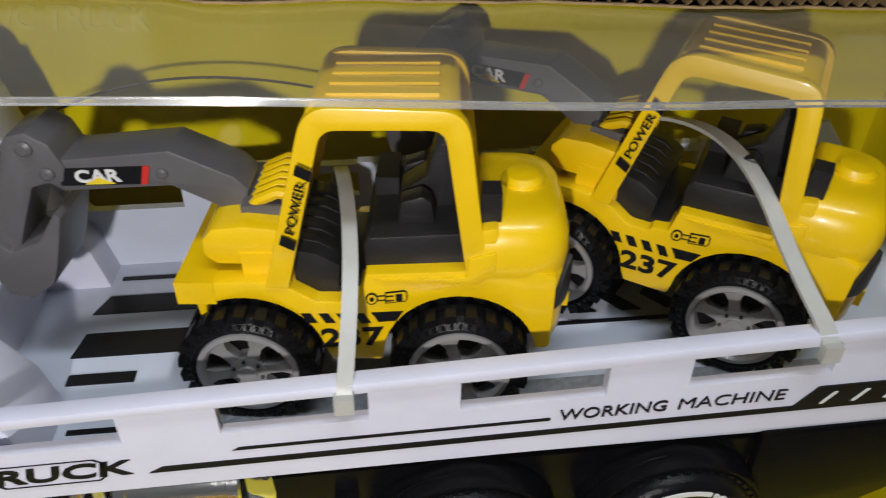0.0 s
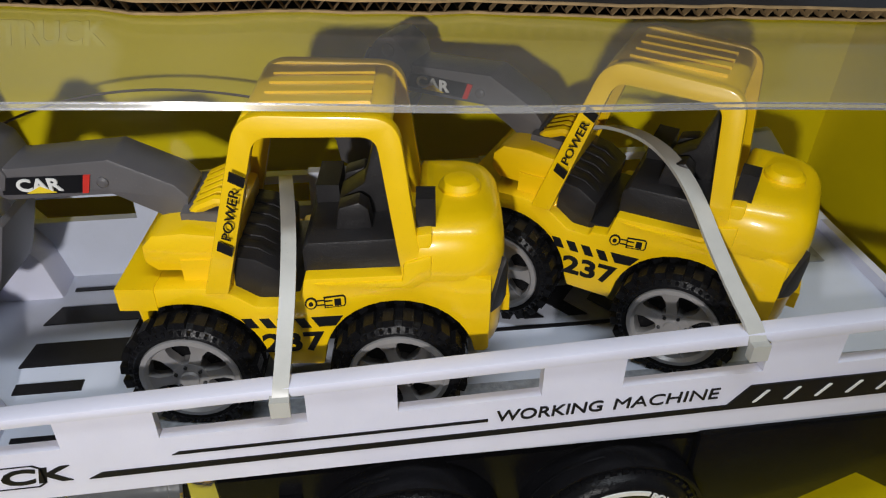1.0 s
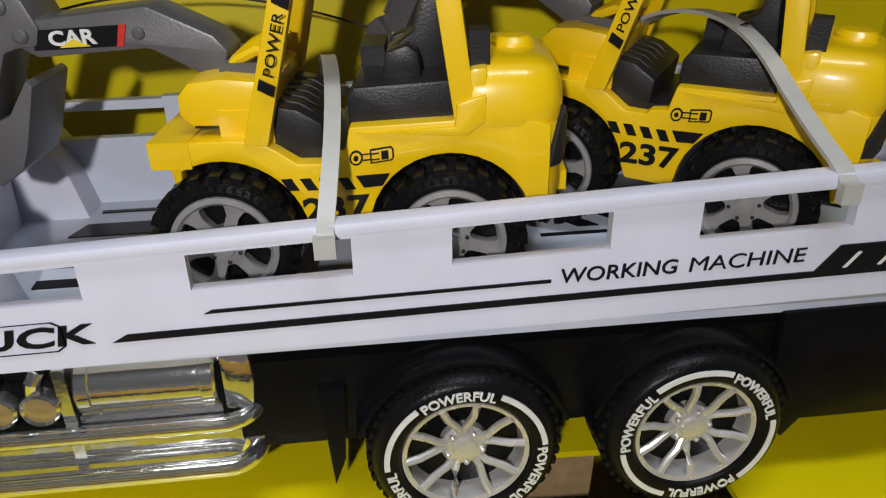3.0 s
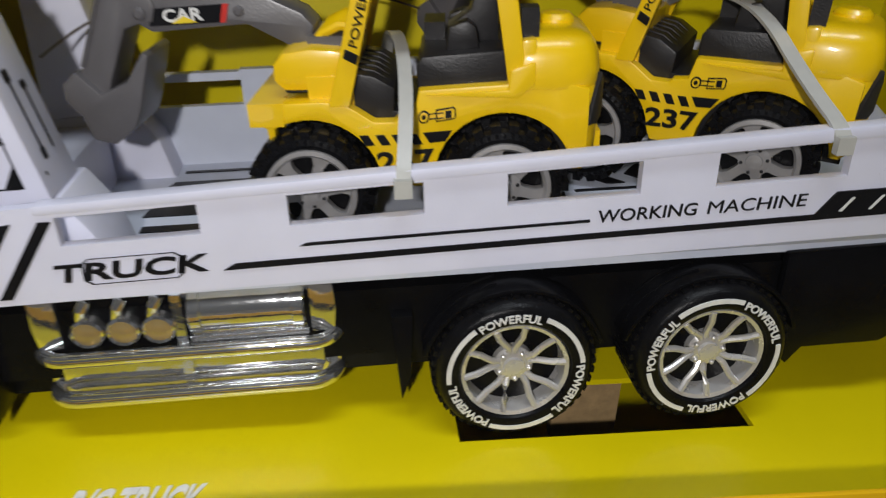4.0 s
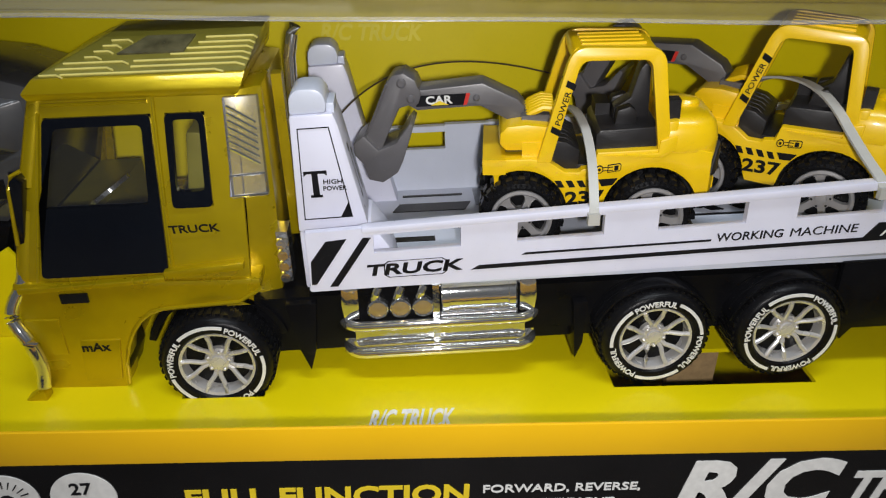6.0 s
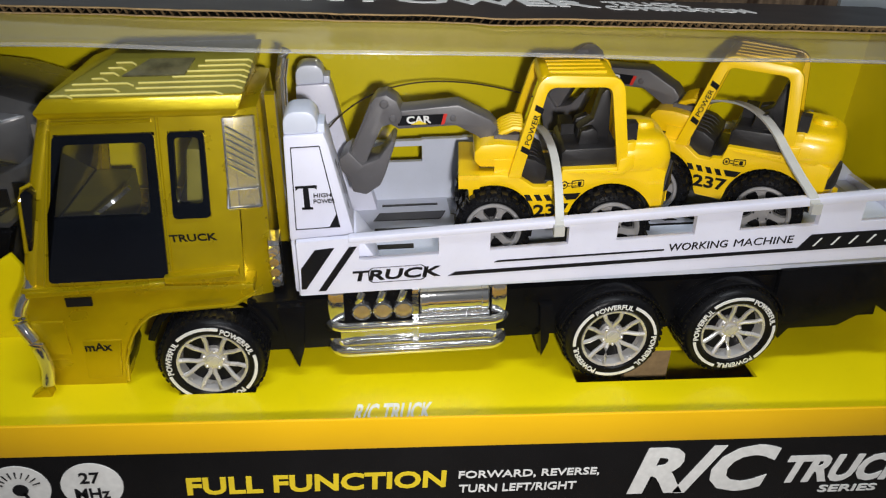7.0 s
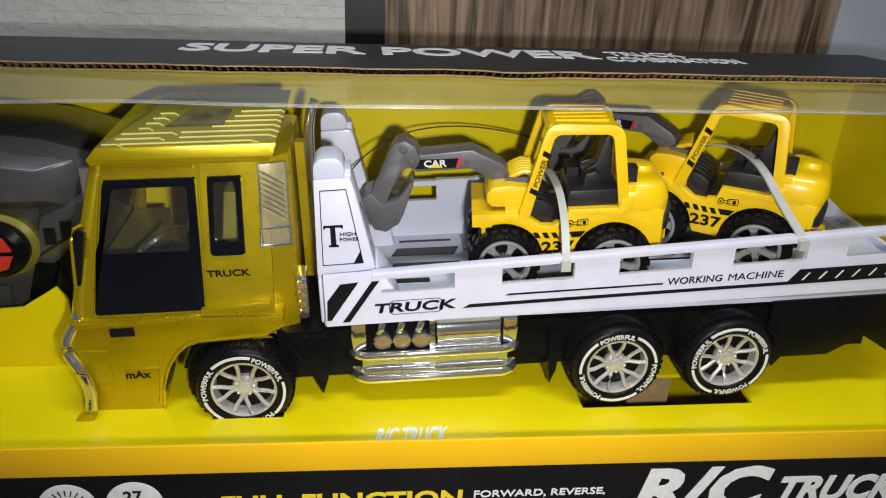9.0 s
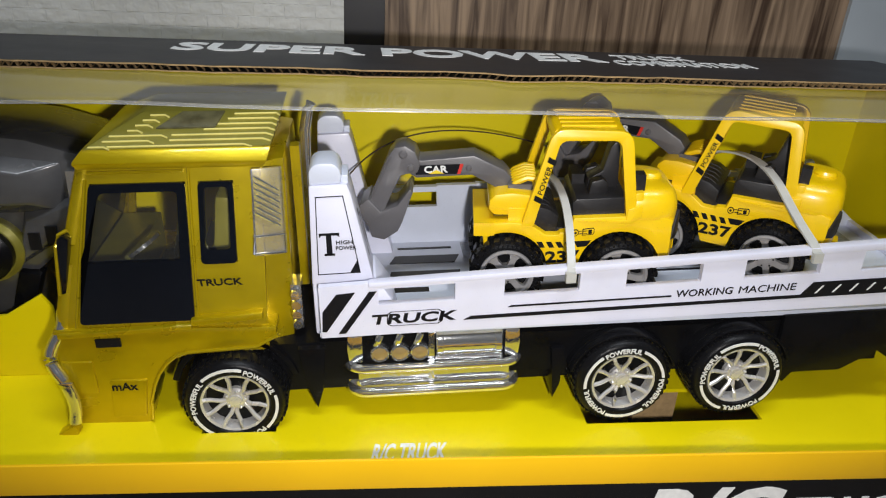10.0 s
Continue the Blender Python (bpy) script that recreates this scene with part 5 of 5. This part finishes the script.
# ---- loose bits ----
wire = thing("antenna_wire", TRUCK, "thin curved antenna wire behind the excavator arm", "wire")
pts = [(-0.027, 0.062, 0.100), (-0.012, 0.085, 0.1085), (0.012, 0.099, 0.1135), (0.038, 0.104, 0.1125), (0.062, 0.106, 0.1075), (0.092, 0.109, 0.098)]
along = np.linspace(0, 1, len(pts))
curve_fit = [np.polyfit(along, [p[k] for p in pts], 3) for k in range(3)]
fine = [tuple(float(np.polyval(c, u)) for c in curve_fit) for u in np.linspace(0, 1, 41)]
part("strand", tube(fine, 0.0004, 6), WIRE, wire)

PALE_PRINT = material("pale_yellow_print", (0.78, 0.67, 0.05), 0.4, 0, 0.08, 90)
write("back_word", "R/C TRUCK", on_side(-0.0420, BY - 0.0002, 0.1165), 0.0500, 0.0085, PALE_PRINT, display_box, 0.2, 0.03)
part("slot_flap", box(0.118, 0.140, 0.026, 0.030, -0.020, 0.006), KRAFT, display_box, "folded brown card below the tray")
# exhaust and air deflector behind the cab
part("exhaust_stack", tube([(-0.0425, 0.058, 0.050), (-0.0425, 0.058, 0.118), (-0.0420, 0.058, 0.130), (-0.0400, 0.058, 0.139), (-0.0385, 0.058, 0.142)], 0.0024, 12), CHROME, truck, "chrome exhaust stack")
part("stack_guard", box(-0.0475, -0.0435, 0.040, 0.046, 0.060, 0.128, 0.0006), GOLD, truck, "gold bar behind the cab")
bm = box(-0.0500, -0.0455, 0.018, 0.028, 0.050, 0.072, 0.0012)
for k in range(4):
    lathe([(0.0020, -0.004), (0.0024, -0.003), (0.0024, 0.003), (0.0020, 0.004)], (-0.0478, 0.019, 0.053 + 0.005 * k), 12, bm)
part("air_tank", bm, CHROME, truck, "chrome air tank")
DA, DB, DC, DD = Vector((-0.0625, 0.0110, 0.0900)), Vector((-0.0500, 0.0140, 0.0895)), Vector((-0.0498, 0.0180, 0.1265)), Vector((-0.0612, 0.0150, 0.1270))
back = Vector((0.0006, 0.0018, 0))
defl = part("air_deflector", loft([[DA, DB, DB + back, DA + back], [DD, DC, DC + back, DD + back]], bevel=0.0003), PANE_GREY, truck, "silvery clear air deflector with slanted ribs")
for k in range(9):
    v0, v1 = 0.40 + 0.068 * k, 0.40 + 0.068 * k - 0.22
    if v1 < 0.26:
        continue
    a, b = DA.lerp(DD, min(v0, 0.97)), DB.lerp(DC, v1)
    a, b = a.lerp(b, 0.10), a.lerp(b, 0.90)
    part("deflector_rib", tube([a + Vector((0, -0.0004, 0)), b + Vector((0, -0.0004, 0))], 0.00065, 6), CHROME, defl)
q = [DA.lerp(DD, 0.03), DB.lerp(DC, 0.03), DB.lerp(DC, 0.24), DA.lerp(DD, 0.24)]
part("deflector_frame", tube([p + Vector((0, -0.0004, 0)) for p in q + q[:1]], 0.0006, 6), CHROME, defl)
# chrome mirror arm at the nose
arm = part("nose_guard", tube(eased([(-0.1440, 0.012, 0.0680), (-0.1450, 0.009, 0.0600), (-0.1505, 0.006, 0.0520), (-0.1510, 0.004, 0.0460), (-0.1460, 0.002, 0.0380), (-0.1440, 0.002, 0.0260), (-0.1450, 0.000, 0.0180)]), 0.0026, 12), CHROME, truck, "bent chrome nose guard")
part("guard_foot", prism([(-0.1545, 0.012), (-0.1450, 0.018), (-0.1440, 0.012), (-0.1500, 0.008)], -0.002, 0.004, 0.001), GOLD, truck)
part("door_mirror", prism([(-0.1425, 0.0760), (-0.1405, 0.0760), (-0.1350, 0.1000), (-0.1370, 0.1030), (-0.1395, 0.1010)], 0.010, 0.016, 0.0008), DARK_GLASS, truck, "dark wing mirror")
part("mirror_rim", tube([(-0.1430, 0.010, 0.076), (-0.1405, 0.011, 0.098), (-0.1390, 0.012, 0.1025), (-0.1355, 0.013, 0.104)], 0.0008, 8), GOLD, truck)

# yellow card cradle in front of the handset
cradle = [(X0, TRAY), (-0.1650, TRAY), (-0.1640, 0.026), (-0.1648, 0.044), (-0.1690, 0.051), (-0.1860, 0.040), (X0, 0.034)]
part("handset_cradle", prism(cradle, 0.043, 0.0455, 0.0006), CARD_YELLOW, display_box, "folded yellow card cradle holding the remote")
# the handset in its tray
rc = thing("remote_control", pose(-0.190, 0.070, TRAY) @ Matrix.Diagonal((1.0, 1.0, 0.86, 1.0)), "smoked grey toy remote control with black knob standing in the box", "remote control")
shell = [(-0.060, 0.0), (0.006, 0.0), (0.012, 0.052), (0.026, 0.066), (0.044, 0.082), (0.049, 0.112), (0.044, 0.124), (0.020, 0.132), (-0.030, 0.138), (-0.060, 0.134)]
part("shell", prism(shell, -0.010, 0.045, 0.004), SMOKE, rc, "smoked grey plastic shell")
part("upper_cover", loft([[(-0.055, -0.010, 0.088), (0.034, -0.010, 0.092), (0.034, -0.010, 0.120), (-0.055, -0.010, 0.132)],
                          [(-0.050, -0.019, 0.096), (0.020, -0.018, 0.100), (0.018, -0.018, 0.116), (-0.050, -0.018, 0.127)]], bevel=0.001), SMOKE, rc, "faceted upper cover")
part("side_facet", loft([[(0.006, -0.010, 0.058), (0.040, -0.010, 0.084), (0.043, -0.010, 0.104), (0.014, -0.010, 0.092)],
                         [(0.010, -0.015, 0.064), (0.035, -0.014, 0.086), (0.037, -0.014, 0.098), (0.016, -0.015, 0.088)]], bevel=0.0008), SMOKE, rc, "faceted side cover")
# two chrome pieces added where the shell catches white glare
part("shell_glint", box(0.036, 0.041, -0.0125, -0.009, 0.098, 0.116, 0.001), CHROME, rc, "chrome piece imitating glare on the shell")
part("shell_glint", prism([(-0.030, 0.116), (-0.022, 0.120), (-0.020, 0.134), (-0.028, 0.134)], -0.0205, -0.014, 0.001), CHROME, rc, "chrome piece imitating glare on the shell")
part("dial_collar", lathe([(0.0185, 0.004), (0.0195, -0.004), (0.0170, -0.006)], (-0.006, -0.012, 0.072), 36), GOLD_ROOF, rc, "yellowish dial collar")
part("dial", lathe([(0.0160, 0.0), (0.0165, -0.010), (0.0130, -0.0125), (0.004, -0.013)], (-0.006, -0.012, 0.072), 36), BLACK, rc, "glossy black dial")
for up in (1, -1):
    part("dial_mark", prism([(-0.006, 0.072 + up * 0.001), (0.0045, 0.072 + up * 0.0015), (0.0015, 0.072 + up * 0.009), (-0.003, 0.072 + up * 0.0105)], -0.0262, -0.0246, 0.0003), RED, rc, "red dial mark")
for k in range(2):
    part("shell_print", box(0.016 + 0.008 * k, 0.021 + 0.008 * k, -0.0156, -0.0146, 0.072 + 0.004 * k, 0.082 + 0.004 * k), INK, rc, smooth=0)
part("trigger", prism([(0.002, 0.036), (0.012, 0.036), (0.018, 0.056), (0.008, 0.058)], -0.014, -0.006, 0.001), BLACK, rc, "black trigger")
part("grip_panel", prism([(-0.040, 0.005), (-0.010, 0.003), (-0.006, 0.044), (-0.036, 0.048)], -0.013, -0.008, 0.002), SMOKE, rc)
